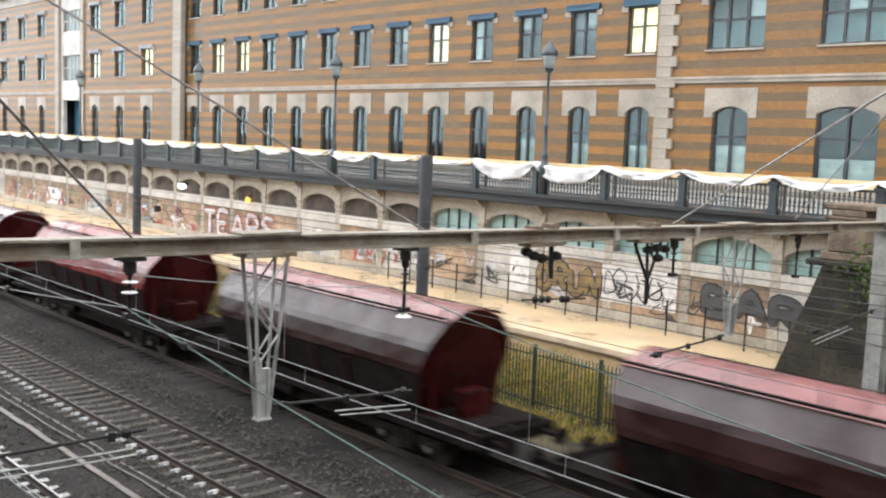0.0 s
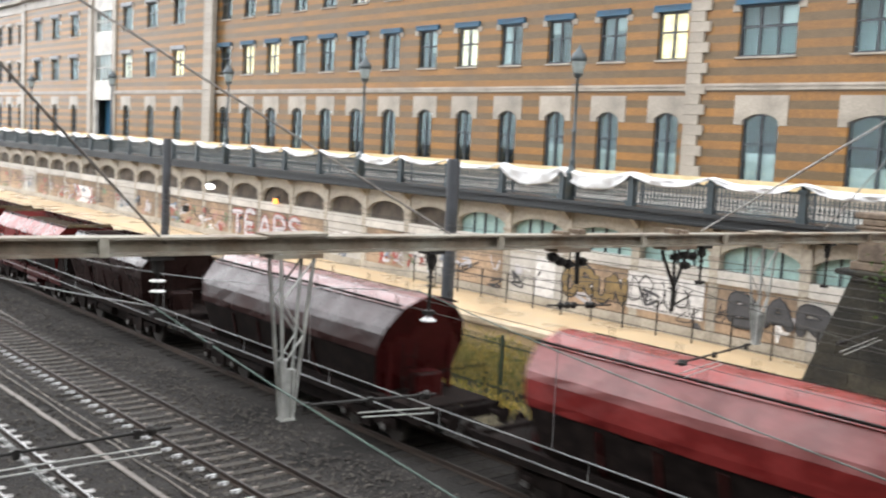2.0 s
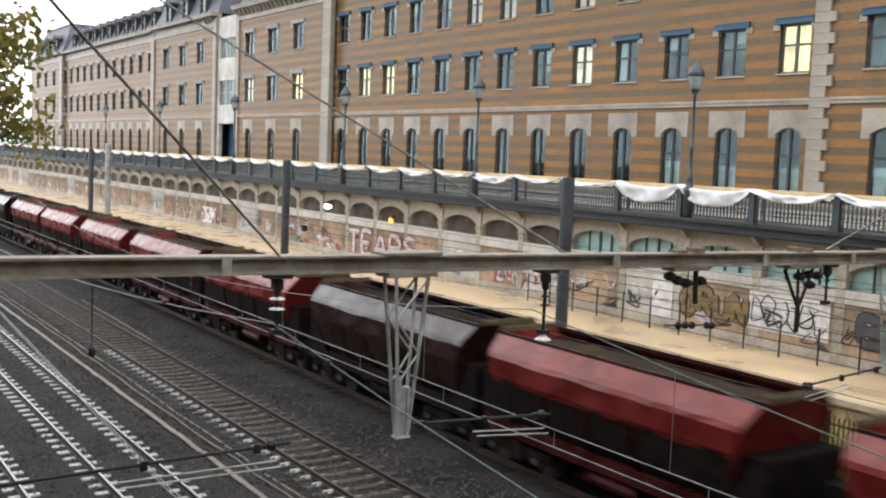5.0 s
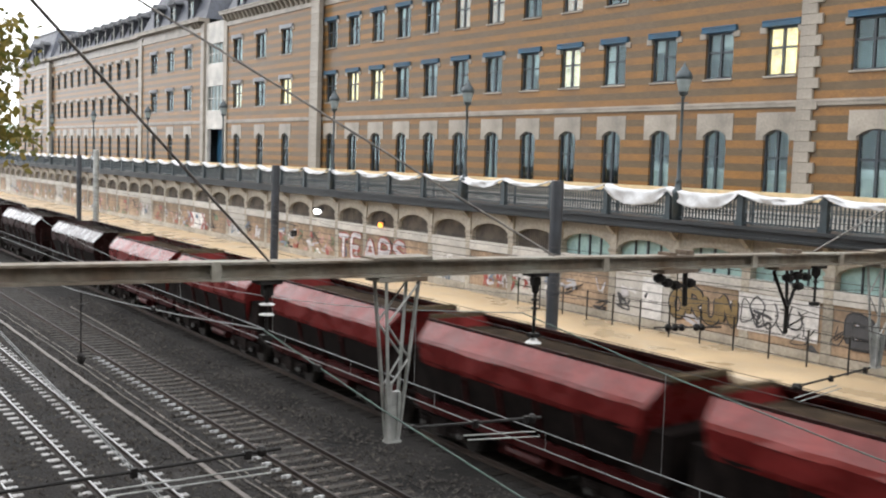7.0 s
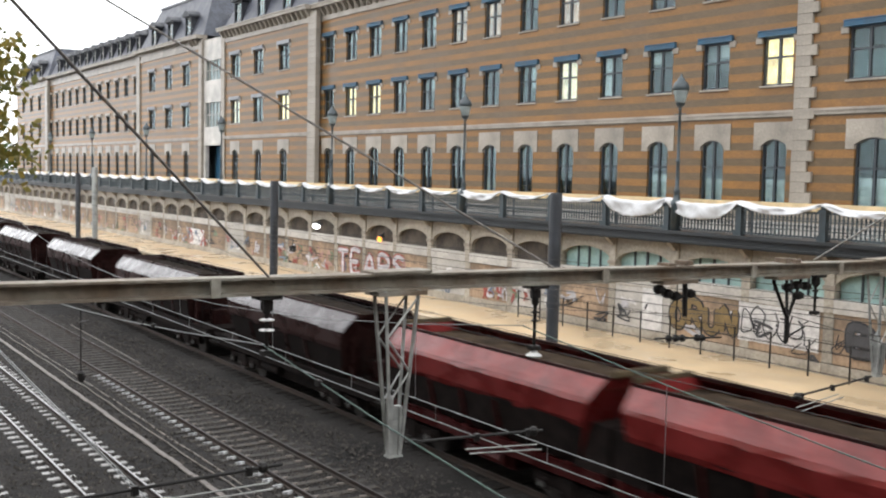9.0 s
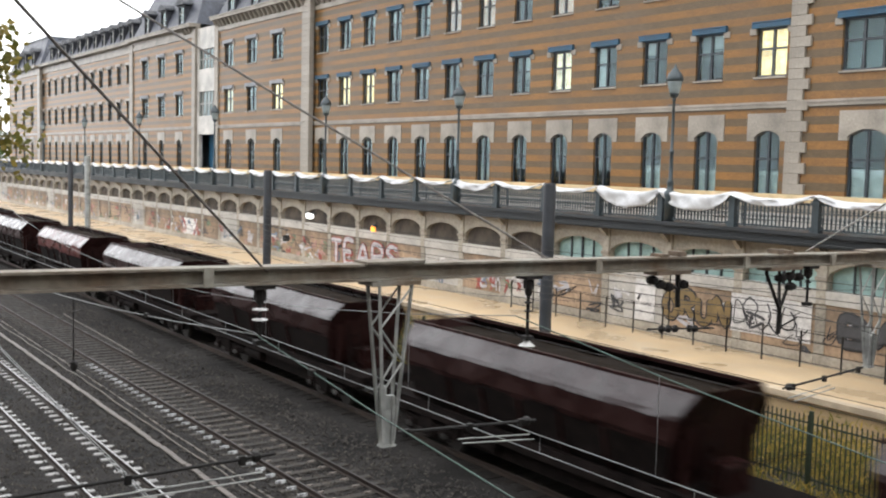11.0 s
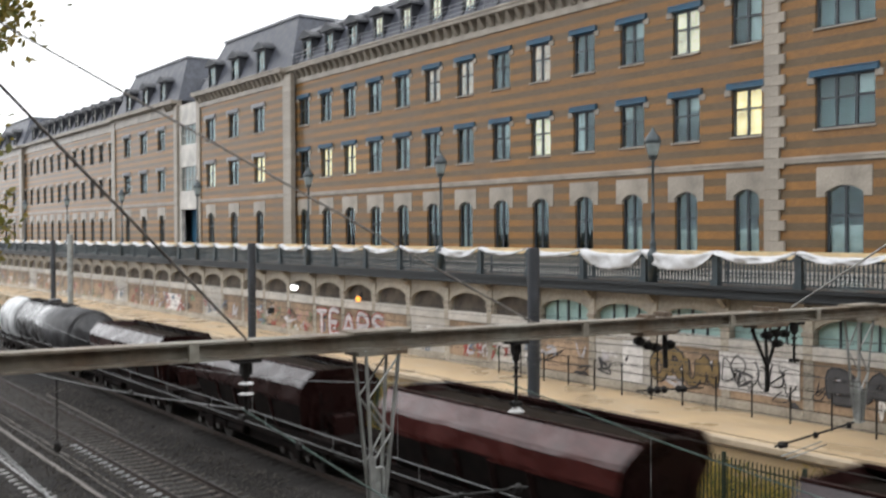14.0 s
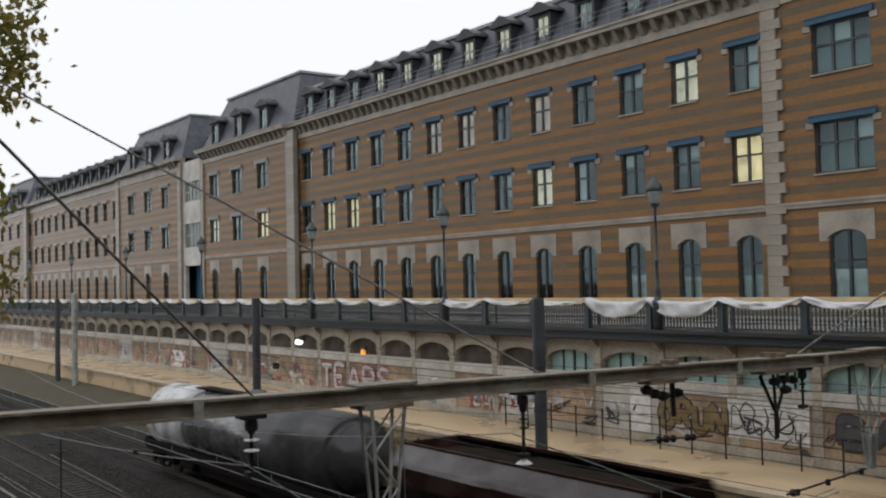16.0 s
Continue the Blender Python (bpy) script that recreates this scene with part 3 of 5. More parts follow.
def window_meshes(w, z0, z1, cols, arched=False):
    """The frame and one pane each for a window of width w, on a frame of its own: x = 0 is its middle, z is true height."""
    t, h = 0.1, w / 2
    zm = z0 + (z1 - z0) * 0.58
    xs, zs = [-h, -h + t, h - t, h], [z0, z0 + t, zm - 0.05, zm + 0.05, z1 - t, z1]
    bars = [-h + w * c / cols for c in range(1, cols)]
    xs += [v for x in bars for v in (x - 0.06, x + 0.06)]
    return mesh_of("window_frame", lattice(lines(*xs), lines(*zs), lambda x, z: abs(x) > h - t or z < z0 + t or z > z1 - t or abs(z - zm) < 0.05 or any(abs(x - v) < 0.06 for v in bars), 0.14, 0.3), FRAME)


def stone_lintel(w, z0, z1, rise):
    """A pale stone head with a shallow arch cut into its underside."""
    h, n = w / 2, 8
    arch = [(-h + w * k / n, z0 + rise * (1 - (2 * k / n - 1) ** 2)) for k in range(n + 1)]
    return mesh_of("lintel", prism(bmesh.new(), [(-h - 0.45, z0 - 0.2), (-h, z0 - 0.2), *arch, (h, z0 - 0.2), (h + 0.45, z0 - 0.2), (h + 0.45, z1), (-h - 0.45, z1)], "y", -0.05, 0.5), STONE)


ROWS = {"g": (6.75, 10.1), "1": (12.75, 15.15), "2": (17.4, 19.75)}
CACHE = {}
# added sheets behind the glass, coloured like the reflections in the panes
TEALTONE = material("teal_pane_tone", (0.11, 0.17, 0.18), 0.6, vary=0.3, scale=0.8, fine=4, bump=0)
SKYTONE = material("sky_grey_pane_tone", (0.26, 0.31, 0.32), 0.8, vary=0.3, scale=1.1, fine=5, bump=0)


def cached(key, make):
    if key not in CACHE:
        CACHE[key] = make()
    return CACHE[key]


LIT = {("m", "1", 0): LITROOM, ("m", "1", 4): LITPALE, ("m", "1", 10): LITROOM, ("m", "1", 11): LITROOM, ("l", "1", 0): LITROOM, ("l", "1", 2): LITPALE,
       ("m", "2", 1): LITPALE, ("m", "2", 4): LITDIM, ("m", "2", 6): LITDIM, ("m", "2", 7): LITDIM}


def window(section, row, i, x, w, cols, y, rng):
    z0, z1 = ROWS[row]
    ob = shared("window", cached(("f", w, row, cols), lambda: window_meshes(w, z0, z1, cols, row == "g")), building, (x, y, 0))
    cw = w / cols
    zm = z0 + (z1 - z0) * 0.58
    for a, b in ((z0 + 0.1, zm - 0.05), (zm + 0.05, z1 - 0.1)):
        me = cached(("p", w, row, cols, a), lambda: mesh_of("pane", boxed(-cw / 2 + 0.05, cw / 2 - 0.05, 0.2, 0.215, a, b), GLASS))
        for c in range(cols):
            g = shared("pane", me, ob, (-w / 2 + cw * (c + 0.5), 0, 0))
            g.visible_shadow = False
    if row == "g":
        shared("lintel", cached(("lin", w), lambda: stone_lintel(w, 9.78, 10.95, 0.32)), ob)
        if rng.random() < 0.6:
            h = rng.choice((0.33, 0.4, 0.45))
            shared("blind", cached(("b", w, row, h), lambda: mesh_of("blind", boxed(-w / 2 + 0.1, w / 2 - 0.1, 0.36, 0.38, z0, z0 + (z1 - z0) * h), BLIND)), ob)
    else:
        steel = BLUE if section in "mr" else ZINC if section in "lp" else STONE
        shared("steel_lintel", cached(("bl", w, row, steel.name), lambda: mesh_of("steel_lintel", boxed((-w / 2 - 0.22, w / 2 + 0.22, -0.16, 0.5, z1, z1 + 0.32), (-w / 2 - 0.22, w / 2 + 0.22, -0.2, -0.16, z1 + 0.26, z1 + 0.32), (-w / 2 - 0.22, w / 2 + 0.22, -0.2, -0.16, z1, z1 + 0.08)), steel)), ob)
        block = cached(("cb", row), lambda: mesh_of("corner_block", soft_box(-0.2, 0.2, -0.09, 0.4, z1 - 0.3, z1 + 0.02, 0.02), STONE))
        for s in (-1, 1):
            shared("corner_block", block, ob, (s * (w / 2 + 0.2), 0, 0))
        shared("sill", cached(("s", w, row), lambda: mesh_of("sill", soft_box(-w / 2 - 0.07, w / 2 + 0.07, -0.12, 0.3, z0 - 0.1, z0, 0.02), STONE)), ob)
        lit = LIT.get((section, row, i))
        if lit:
            me = cached(("lit", w, row, lit.name), lambda: mesh_of("lit_room", boxed(-w / 2 + 0.02, w / 2 - 0.02, 0.42, 0.45, z0 + 0.01, z1 - 0.01), lit))
            shared("lit_room", me, ob)
        elif section == "r":
            shared("curtain", cached(("cr", w, row), lambda: mesh_of("curtain", boxed(-w / 2 + 0.06, w / 2 - 0.06, 0.46, 0.48, z0, z0 + (z1 - z0) * 0.56), TEALTONE)), ob)
            shared("blind", cached(("br", w, row), lambda: mesh_of("blind", boxed(-cw / 2 + 0.06, cw / 2 - 0.06, 0.34, 0.36, z1 - 0.9, z1), BLIND)), ob, (rng.choice((-1, 0, 1)) * cw, 0, 0))
        elif rng.random() < 0.7:
            h = rng.choice((0.3, 0.45, 0.6, 0.97))
            side = rng.choice((-1, 1))
            if rng.random() < 0.5:
                k = rng.choice((0.42, 0.58, 0.97))
                shared("curtain", cached(("cu", w, row, k), lambda: mesh_of("curtain", boxed(-w / 2 + 0.06, w / 2 - 0.06, 0.46, 0.48, z1 - (z1 - z0) * k, z1), SKYTONE)), ob)
            shared("blind", cached(("b", w, row, h), lambda: mesh_of("blind", boxed(-cw / 2 + 0.06, cw / 2 - 0.06, 0.34, 0.36, z1 - (z1 - z0) * h, z1), BLIND)), ob, (side * cw / 2 * (cols - 1), 0, 0))


def arch_width(section, c, w):
    """The right wing's arches beyond its first one are wider."""
    return 2.8 if section == "r" and c > -22 else w


def facade(section, x0, x1, centres, widths, y=0.0, top=21.3, skip=()):
    """A stretch of wall from x0 to x1 with a column of openings at each centre, and its windows."""
    rng = random.Random(len(section) + int(-x0))
    xs, zs, holes = [x0, x1], [5.5, top], []
    for c in centres:
        for row in "g12":
            z0, z1 = ROWS[row]
            w = arch_width(section, c, widths[0]) if row == "g" else widths[1]
            found = [(c - w / 2, c + w / 2, z0, 9.58), (c - w / 2 - 0.45, c + w / 2 + 0.45, 9.58, 10.95)] if row == "g" else [(c - w / 2, c + w / 2, z0, z1 + 0.32)]
            for a, b, lo, hi in found:
                holes.append((a, b, lo, hi))
                xs += [a, b]
                zs += [lo, hi]
    bm = lattice(lines(*xs), lines(*zs), lambda x, z: not any(a < x < b and lo < z < hi for a, b, lo, hi in holes), y, y + 0.5)
    part("wall", bm, BRICK, building, "striped orange and grey brick wall")
    for i, c in enumerate(sorted(centres, reverse=True)):
        for row in "g12":
            window(section, row, i, c, arch_width(section, c, widths[0]) if row == "g" else widths[1], 3 if widths[1] > 2.5 and row != "g" else 2, y, rng)
    part("string_course", boxed((x0, x1, y - 0.14, y, 11.2, 11.48), (x0, x1, y - 0.2, y, 11.38, 11.5)), STONE, building)
    part("plinth", boxed(x0, x1, y - 0.12, y, 5.5, 6.95), STONE, building)
    part("cornice_bed", boxed(x0, x1, y - 0.12, y + 0.5, top - 0.15, top + 0.25), STONE, building)
    part("cornice", boxed(x0, x1, y - 0.75, y + 0.5, top + 0.95, top + 1.2), STONE, building, "pale moulded stone cornice")
    part("cornice_lip", boxed(x0, x1, y - 0.85, y + 0.5, top + 1.2, top + 1.32), STONE, building)
    back = boxed(x0, x1, y, y + 0.5, top + 0.25, top + 0.95)
    part("frieze", back, STONE, building)
    mod = cached("mod", lambda: mesh_of("modillion", prism(bmesh.new(), [(0, 0.25), (-0.25, 0.4), (-0.6, 0.95), (0, 0.95)], "x", -0.16, 0.16), STONE))
    x = x0 + 0.4
    while x < x1 - 0.2:
        if x > -110:
            shared("modillion", mod, building, (x, y, top))
        x += 0.97


def quoin(x, w, y=0.0, top=21.15, toothed=False):
    """A stone pilaster of blocks; a toothed one has long and short blocks in turn."""
    long = cached(("ql", w), lambda: mesh_of("quoin", soft_box(-w / 2, w / 2, -0.16, 0.3, 0.01, 0.5, 0.015), STONE))
    short = cached(("qs", w), lambda: mesh_of("quoin", soft_box(-w / 2, w / 2 - 0.3, -0.16, 0.3, 0.01, 0.5, 0.015), STONE))
    z, k = 5.5, 0
    while z < top + 0.4:
        shared("quoin", short if toothed and k % 2 == 0 else long, building, (x, y, z))
        z += 0.5
        k += 1


M0, MP = -31.95, 3.87
facade("m", -80.6, -30.0, [M0 - MP * k for k in range(13)], (1.5, 1.8))
facade("r", -29.999, 25.0, [-26.4 + 5.7 * k for k in range(9)], (1.9, 3.0), y=-0.25)
facade("l", -100.9, -80.6, [-86.3, -92.0, -97.6], (1.5, 2.2), y=-0.5)
facade("p", -128.5, -106.6, [-111.6, -117.4, -123.2], (1.5, 2.2), y=-0.5)
facade("s", -176.0, -128.5, [-131 - 4.0 * k for k in range(12)], (1.4, 1.7))
facade("e", -198.5, -176.0, [-181.0, -187.0, -193.0], (1.5, 2.0), y=-0.4)
quoin(-30.05, 1.15, -0.25, toothed=True)
quoin(-80.45, 1.5, -0.5)
quoin(-128.2, 1.3, -0.5)
quoin(-176.0, 1.6, -0.4)
quoin(-107.0, 0.9, -0.5)
quoin(-100.6, 0.9, -0.5)


def entrance_bay():
    """Recessed white stair bay between the two pavilions."""
    y = -0.35
    x0, x1 = -106.6, -100.9
    spans = ((5.5, 10.6, 0.6), (12.6, 15.2, 0.5), (17.6, 19.7, 0.5))
    bm = lattice([x0, x0 + 0.5, x0 + 0.6, x1 - 0.6, x1 - 0.5, x1], [5.5, 10.6, 12.6, 15.2, 17.6, 19.7, 22.0], lambda x, z: not any(lo < z < hi and x0 + e < x < x1 - e for lo, hi, e in spans), y, y + 0.4)
    part("stair_bay", bm, WHITEWALL, building, "whitewashed recessed stair bay")
    bars = bmesh.new()
    for z0, z1 in ((12.6, 15.2), (17.6, 19.7)):
        for k in range(6):
            x = x0 + 0.5 + (x1 - x0 - 1.0) * k / 5
            box(bars, x - 0.06, x + 0.06, y + 0.1, y + 0.25, z0, z1)
        box(bars, x0 + 0.5, x1 - 0.5, y + 0.1, y + 0.25, (z0 + z1) / 2 - 0.05, (z0 + z1) / 2 + 0.05)
    part("window_bars", bars, WHITEWALL, building)
    for z0, z1 in ((12.6, 15.2), (17.6, 19.7)):
        part("pane", boxed(x0 + 0.5, x1 - 0.5, y + 0.16, y + 0.18, z0, z1), GLASS, building)
    part("door_leaf", boxed(x0 + 0.6, x1 - 0.6, y + 1.2, y + 1.3, 5.5, 10.6), BLUE, building, "dark blue entrance doors")


entrance_bay()

# dim rooms behind the panes, and floors
inner = boxed((-198, 24, 6.5, 6.7, 5.5, 22.3), (-198, 24, 0.5, 6.5, 11.2, 11.6), (-198, 24, 0.5, 6.5, 16.2, 16.6), (-198, 24, 0.5, 6.5, 21.4, 21.9))
part("room_shell", inner, ROOM, building)
part("gable", boxed((-198.5, -198.0, 0.1, 14, 5.5, 22.6), (24.5, 25.0, 0.3, 14, 5.5, 22.6), (-198.5, 25, 13.7, 14.2, 5.5, 22.6)), BRICK, building)


def mansard(x0, x1, y, z0, z1, depth, ends=False):
    """A slate roof slope with a zinc top."""
    bm = bmesh.new()
    s = 2.4 if ends else 0.0
    prism(bm, [(y + 0.1, z0), (13.8, z0), (13.0, z1), (y + depth, z1)], "x", x0, x1)
    if ends:
        for v in bm.verts:
            if v.co.z > z1 - 0.01:
                v.co.x += s * (1 if v.co.x < (x0 + x1) / 2 else -1)
    part("roof", bm, SLATE, building, "blue-grey slate mansard roof")
    part("roof_cap", boxed(x0 + s - 0.15, x1 - s + 0.15, y + depth - 0.15, 13.2, z1, z1 + 0.22), ZINC, building, "zinc roof edge")


ZR = 22.62
mansard(-80.0, 25.0, 0.0, ZR, 25.9, 1.7)
mansard(-101.0, -80.0, -0.5, ZR, 27.8, 2.2, True)
mansard(-128.5, -106.6, -0.5, ZR, 27.8, 2.2, True)
mansard(-176.0, -128.5, 0.0, ZR, 25.9, 1.7)
mansard(-198.5, -176.0, -0.4, ZR, 27.6, 2.2, True)
mansard(-107.0, -100.5, 1.0, 21.6, 25.0, 1.8)


def dormer_mesh(w, h):
    bm = bmesh.new()
    box(bm, -w / 2, -w / 2 + 0.22, 0, 1.5, 0, h)
    box(bm, w / 2 - 0.22, w / 2, 0, 1.5, 0, h)
    box(bm, -w / 2, w / 2, 0.02, 1.5, h - 0.2, h)
    box(bm, -w / 2, w / 2, 0.02, 1.5, 0, 0.18)
    box(bm, -w / 2 + 0.22, w / 2 - 0.22, 1.3, 1.5, 0.18, h - 0.2)
    return mesh_of("dormer", bm, DORMER)


def dormers(centres, y, w=1.65, h=2.35, lit=()):
    body = cached(("dm", w, h), lambda: dormer_mesh(w, h))
    hood = cached(("dh", w, h), lambda: mesh_of("dormer_hood", prism(bmesh.new(), [(-w / 2 - 0.3, h), (w / 2 + 0.3, h), (w / 2 + 0.24, h + 0.18), (0.3, h + 0.62), (0, h + 0.74), (-0.3, h + 0.62), (-w / 2 - 0.24, h + 0.18)], "y", -0.3, 2.2), DORMER))
    bars = cached(("db", w, h), lambda: mesh_of("window_frame", boxed((-0.05, 0.05, 0.1, 0.2, 0.18, h - 0.2), (-w / 2 + 0.22, w / 2 - 0.22, 0.1, 0.2, h * 0.62, h * 0.62 + 0.07)), WHITEWALL))
    pane = cached(("dp", w, h), lambda: mesh_of("pane", boxed(-w / 2 + 0.22, w / 2 - 0.22, 0.14, 0.16, 0.18, h - 0.2), GLASS))
    blind = cached(("dc", w, h), lambda: mesh_of("blind", boxed(-w / 2 + 0.24, w / 2 - 0.24, 0.3, 0.33, 0.18, h - 0.2), BLIND))
    glow = cached(("dg", w, h), lambda: mesh_of("lit_room", boxed(-w / 2 + 0.24, w / 2 - 0.24, 0.3, 0.33, 0.18, h - 0.2), LITPALE))
    for i, x in enumerate(centres):
        ob = shared("dormer", body, building, (x, y, ZR))
        shared("dormer_hood", hood, ob)
        shared("window_frame", bars, ob)
        shared("pane", pane, ob)
        shared("lit_room" if i in lit else "blind", glow if i in lit else blind, ob)


dormers([M0 - MP * k for k in range(13)], 0.3, lit=(4, 5, 6, 7, 8, 9))
dormers([-26.4 + 5.7 * k for k in range(8)], 0.3, lit=(0, 1))
dormers([-86.3, -92.0, -97.6], -0.3, 1.9, 2.5)
dormers([-111.6, -117.4, -123.2], -0.3, 1.9, 2.5)
dormers([-131 - 4.0 * k for k in range(11)], 0.3)
dormers([-181.0, -187.0, -193.0], -0.2, 1.9, 2.5)

guard = rods(*[((-80, -0.3, ZR + z), (24, -0.3, ZR + z), 0.025) for z in (0.45, 0.8, 1.1)], *[((-80 + 1.95 * k, -0.3, ZR), (-80 + 1.95 * k, -0.3, ZR + 1.1), 0.025) for k in range(54)], sides=5)
part("roof_guard_rail", guard, ZINC, building)

# ---- overhead line portal ----
PX = -9.0
BEAM_H = 0.18


def beam_z(y):
    """The underside of the beam, which falls slightly towards its far leg."""
    return 6.86 - 0.0155 * y


def portal():
    ob = thing("overhead_line_portal", (PX, 0, 0), "weathered grey steel portal beam across the tracks with hanging lattice posts", "gantry")
    outline = [(-0.11, 0), (0.11, 0), (0.11, 0.025), (0.014, 0.03), (0.014, BEAM_H - 0.03), (0.11, BEAM_H - 0.025), (0.11, BEAM_H), (-0.11, BEAM_H), (-0.11, BEAM_H - 0.025), (-0.014, BEAM_H - 0.03), (-0.014, 0.03), (-0.11, 0.025)]
    bm = prism(bmesh.new(), outline, "y", -6, 20.4)
    for v in bm.verts:
        v.co.z += beam_z(v.co.y)
    part("beam", bm, BEAMPAINT, ob, "rust-streaked rolled steel beam")
    for y in (1.4, 3.6, 8.6, 11.4, 13.4, 18.0):
        z = beam_z(y)
        part("splice_plate", soft_box(0.085, 0.118, y - 0.05, y + 0.05, z - 0.006, z + BEAM_H + 0.006, 0.005), BEAMPAINT, ob)
    for y in (5.66, 14.65):
        drop_post(ob, y)
    leg(ob, 20.2)
    leg(ob, -5.8)
    return ob


def leg(ob, y):
    part("leg", boxed((-0.16, 0.16, y - 0.16, y - 0.13, -0.4, 7.0), (-0.16, 0.16, y + 0.13, y + 0.16, -0.4, 7.0), (-0.02, 0.02, y - 0.13, y + 0.13, -0.4, 7.0)), GALV, ob, "pale galvanised steel leg")


def drop_post(ob, y):
    """A tapering lattice post hung under the beam."""
    top, bot = beam_z(y), 5.04
    w0, w1 = 0.205, 0.062
    corners = [(sx, sy) for sx in (-1, 1) for sy in (-1, 1)]
    def at(s, z):
        f = (top - z) / (top - bot)
        w = w0 + (w1 - w0) * f
        return (s[0] * w * 0.6, y + s[1] * w, z)
    for s in corners:
        bm = bmesh.new()
        rod(bm, at(s, top), at(s, bot), 0.021, 4)
        part("post_angle", bm, GALV, ob)
    levels = [top - 0.08, top - 0.5, top - 0.88, top - 1.2]
    for k, (a, b) in enumerate(zip(levels, levels[1:])):
        for sx in (-1, 1):
            part("lace_bar", rods((at((sx, (-1) ** k), a), at((sx, -((-1) ** k)), b), 0.013), sides=4), GALV, ob)
    part("post_foot", boxed((-0.045, 0.045, y - 0.075, y - 0.04, bot - 0.05, bot + 0.6), (-0.045, 0.045, y + 0.04, y + 0.075, bot - 0.05, bot + 0.48), (-0.06, 0.06, y - 0.085, y + 0.085, bot - 0.07, bot - 0.05), (-0.012, 0.012, y - 0.04, y + 0.04, bot - 0.05, bot + 0.48), (0.012, 0.03, y - 0.03, y + 0.03, bot + 0.2, bot + 0.32)), GALV, ob)
    part("post_head", boxed((-0.15, 0.15, y - 0.3, y + 0.3, top - 0.05, top - 0.004), (-0.14, 0.14, y - 0.36, y + 0.36, top + BEAM_H + 0.002, top + BEAM_H + 0.03)), BEAMPAINT, ob)


gantry = portal()


def insulator(y, length, pale, name="suspension_insulator"):
    ob = thing(name, (PX, y, beam_z(y)), "dark hanging insulator string%s under the portal beam" % (" with pale glazed discs" if pale else ""), "insulator", "insulators under the portal")
    part("clamp", boxed((-0.1, 0.1, -0.12, 0.12, -0.045, -0.005), (-0.04, 0.04, -0.05, 0.05, -0.16, -0.06)), BLACK, ob)
    part("rod", rods(((0, 0, -0.1), (0, 0, -length), 0.02)), BLACK, ob)
    for k in range(2):
        z = -length * 0.45 - 0.1 * k
        part("disc", lathe(bmesh.new(), [(0.03, -0.016), (0.078 if pale else 0.05, -0.008), (0.078 if pale else 0.05, 0.0), (0.03, 0.012)], (0, 0, z), 14), PORCELAIN if pale else BLACK, ob, "pale glazed disc" if pale else "")
    part("sheath", lathe(bmesh.new(), [(0.03, 0), (0.045, 0.03), (0.045, 0.18), (0.03, 0.2)], (0, 0, -length * 0.35), 10), BLACK, ob)
    part("hook", boxed(-0.05, 0.05, -0.06, 0.06, -length - 0.05, -length), BLACK, ob)
    if length == 0.72:
        part("cap", lathe(bmesh.new(), [(0.09, -0.13), (0.1, -0.115), (0.045, -0.08), (0.03, -0.045)], (0, 0, -length), 14), PORCELAIN, ob, "pale glazed cap")
    return ob


for y, n in ((4.17, 0.55), (7.58, 0.72), (12.95, 0.55), (16.7, 0.75)):
    insulator(y, n, y < 5)


def vee_hanger(y):
    ob = thing("switch_hanger", (PX, y, beam_z(y)), "black iron hanger with insulators under the portal beam", "hanger", "black hangers under the portal")
    part("plate", boxed((-0.13, 0.13, -0.38, 0.34, -0.05, -0.004), (-0.1, 0.1, -0.2, -0.1, 0.184, 0.25), (-0.1, 0.1, 0.02, 0.14, 0.184, 0.23)), CAPSTONE, ob)
    for a, b in (((0, -0.34, -0.07), (0, 0.0, -0.62)), ((0, 0.3, -0.07), (0, 0.02, -0.62)), ((-0.1, 0.1, -0.07), (-0.02, 0.03, -0.6))):
        part("arm", rods((a, b, 0.024)), BLACK, ob)
    part("tip", rods(((0, 0.01, -0.6), (0, 0.01, -0.98), 0.034), ((0, 0.01, -0.9), (0.0, 0.42, -0.78), 0.014)), BLACK, ob)
    for dy, dz in ((-0.05, -0.17), (0.16, -0.15), (0.36, -0.17), (0.2, -0.3)):
        part("insulator", lathe(bmesh.new(), [(0.03, -0.06), (0.085, -0.03), (0.085, 0.03), (0.03, 0.06)], (0.03, dy, dz), 10), BLACK, ob)
    return ob


vee_hanger(12.3)


def side_insulators(y):
    ob = thing("strain_insulator", (PX, y, beam_z(y)), "black strain insulators and brackets clamped to the portal beam", "insulator", "insulators under the portal")
    part("plate", boxed((-0.12, 0.12, -0.34, 0.3, -0.05, -0.004), (-0.1, 0.1, -0.25, -0.1, 0.184, 0.22), (-0.1, 0.1, 0.08, 0.22, 0.184, 0.24)), CAPSTONE, ob)
    for dy, dz in ((-0.3, -0.12), (-0.15, -0.18), (0.0, -0.22), (0.28, -0.2)):
        part("insulator", lathe(bmesh.new(), [(0.03, -0.06), (0.08, -0.03), (0.08, 0.03), (0.03, 0.06)], (0, dy, dz), 10), BLACK, ob)
    part("arm", rods(((0, 0.18, -0.06), (0, 0.2, -0.5), 0.035), ((0, 0.2, -0.25), (0, -0.3, -0.12), 0.02)), BLACK, ob)
    return ob


side_insulators(9.95)


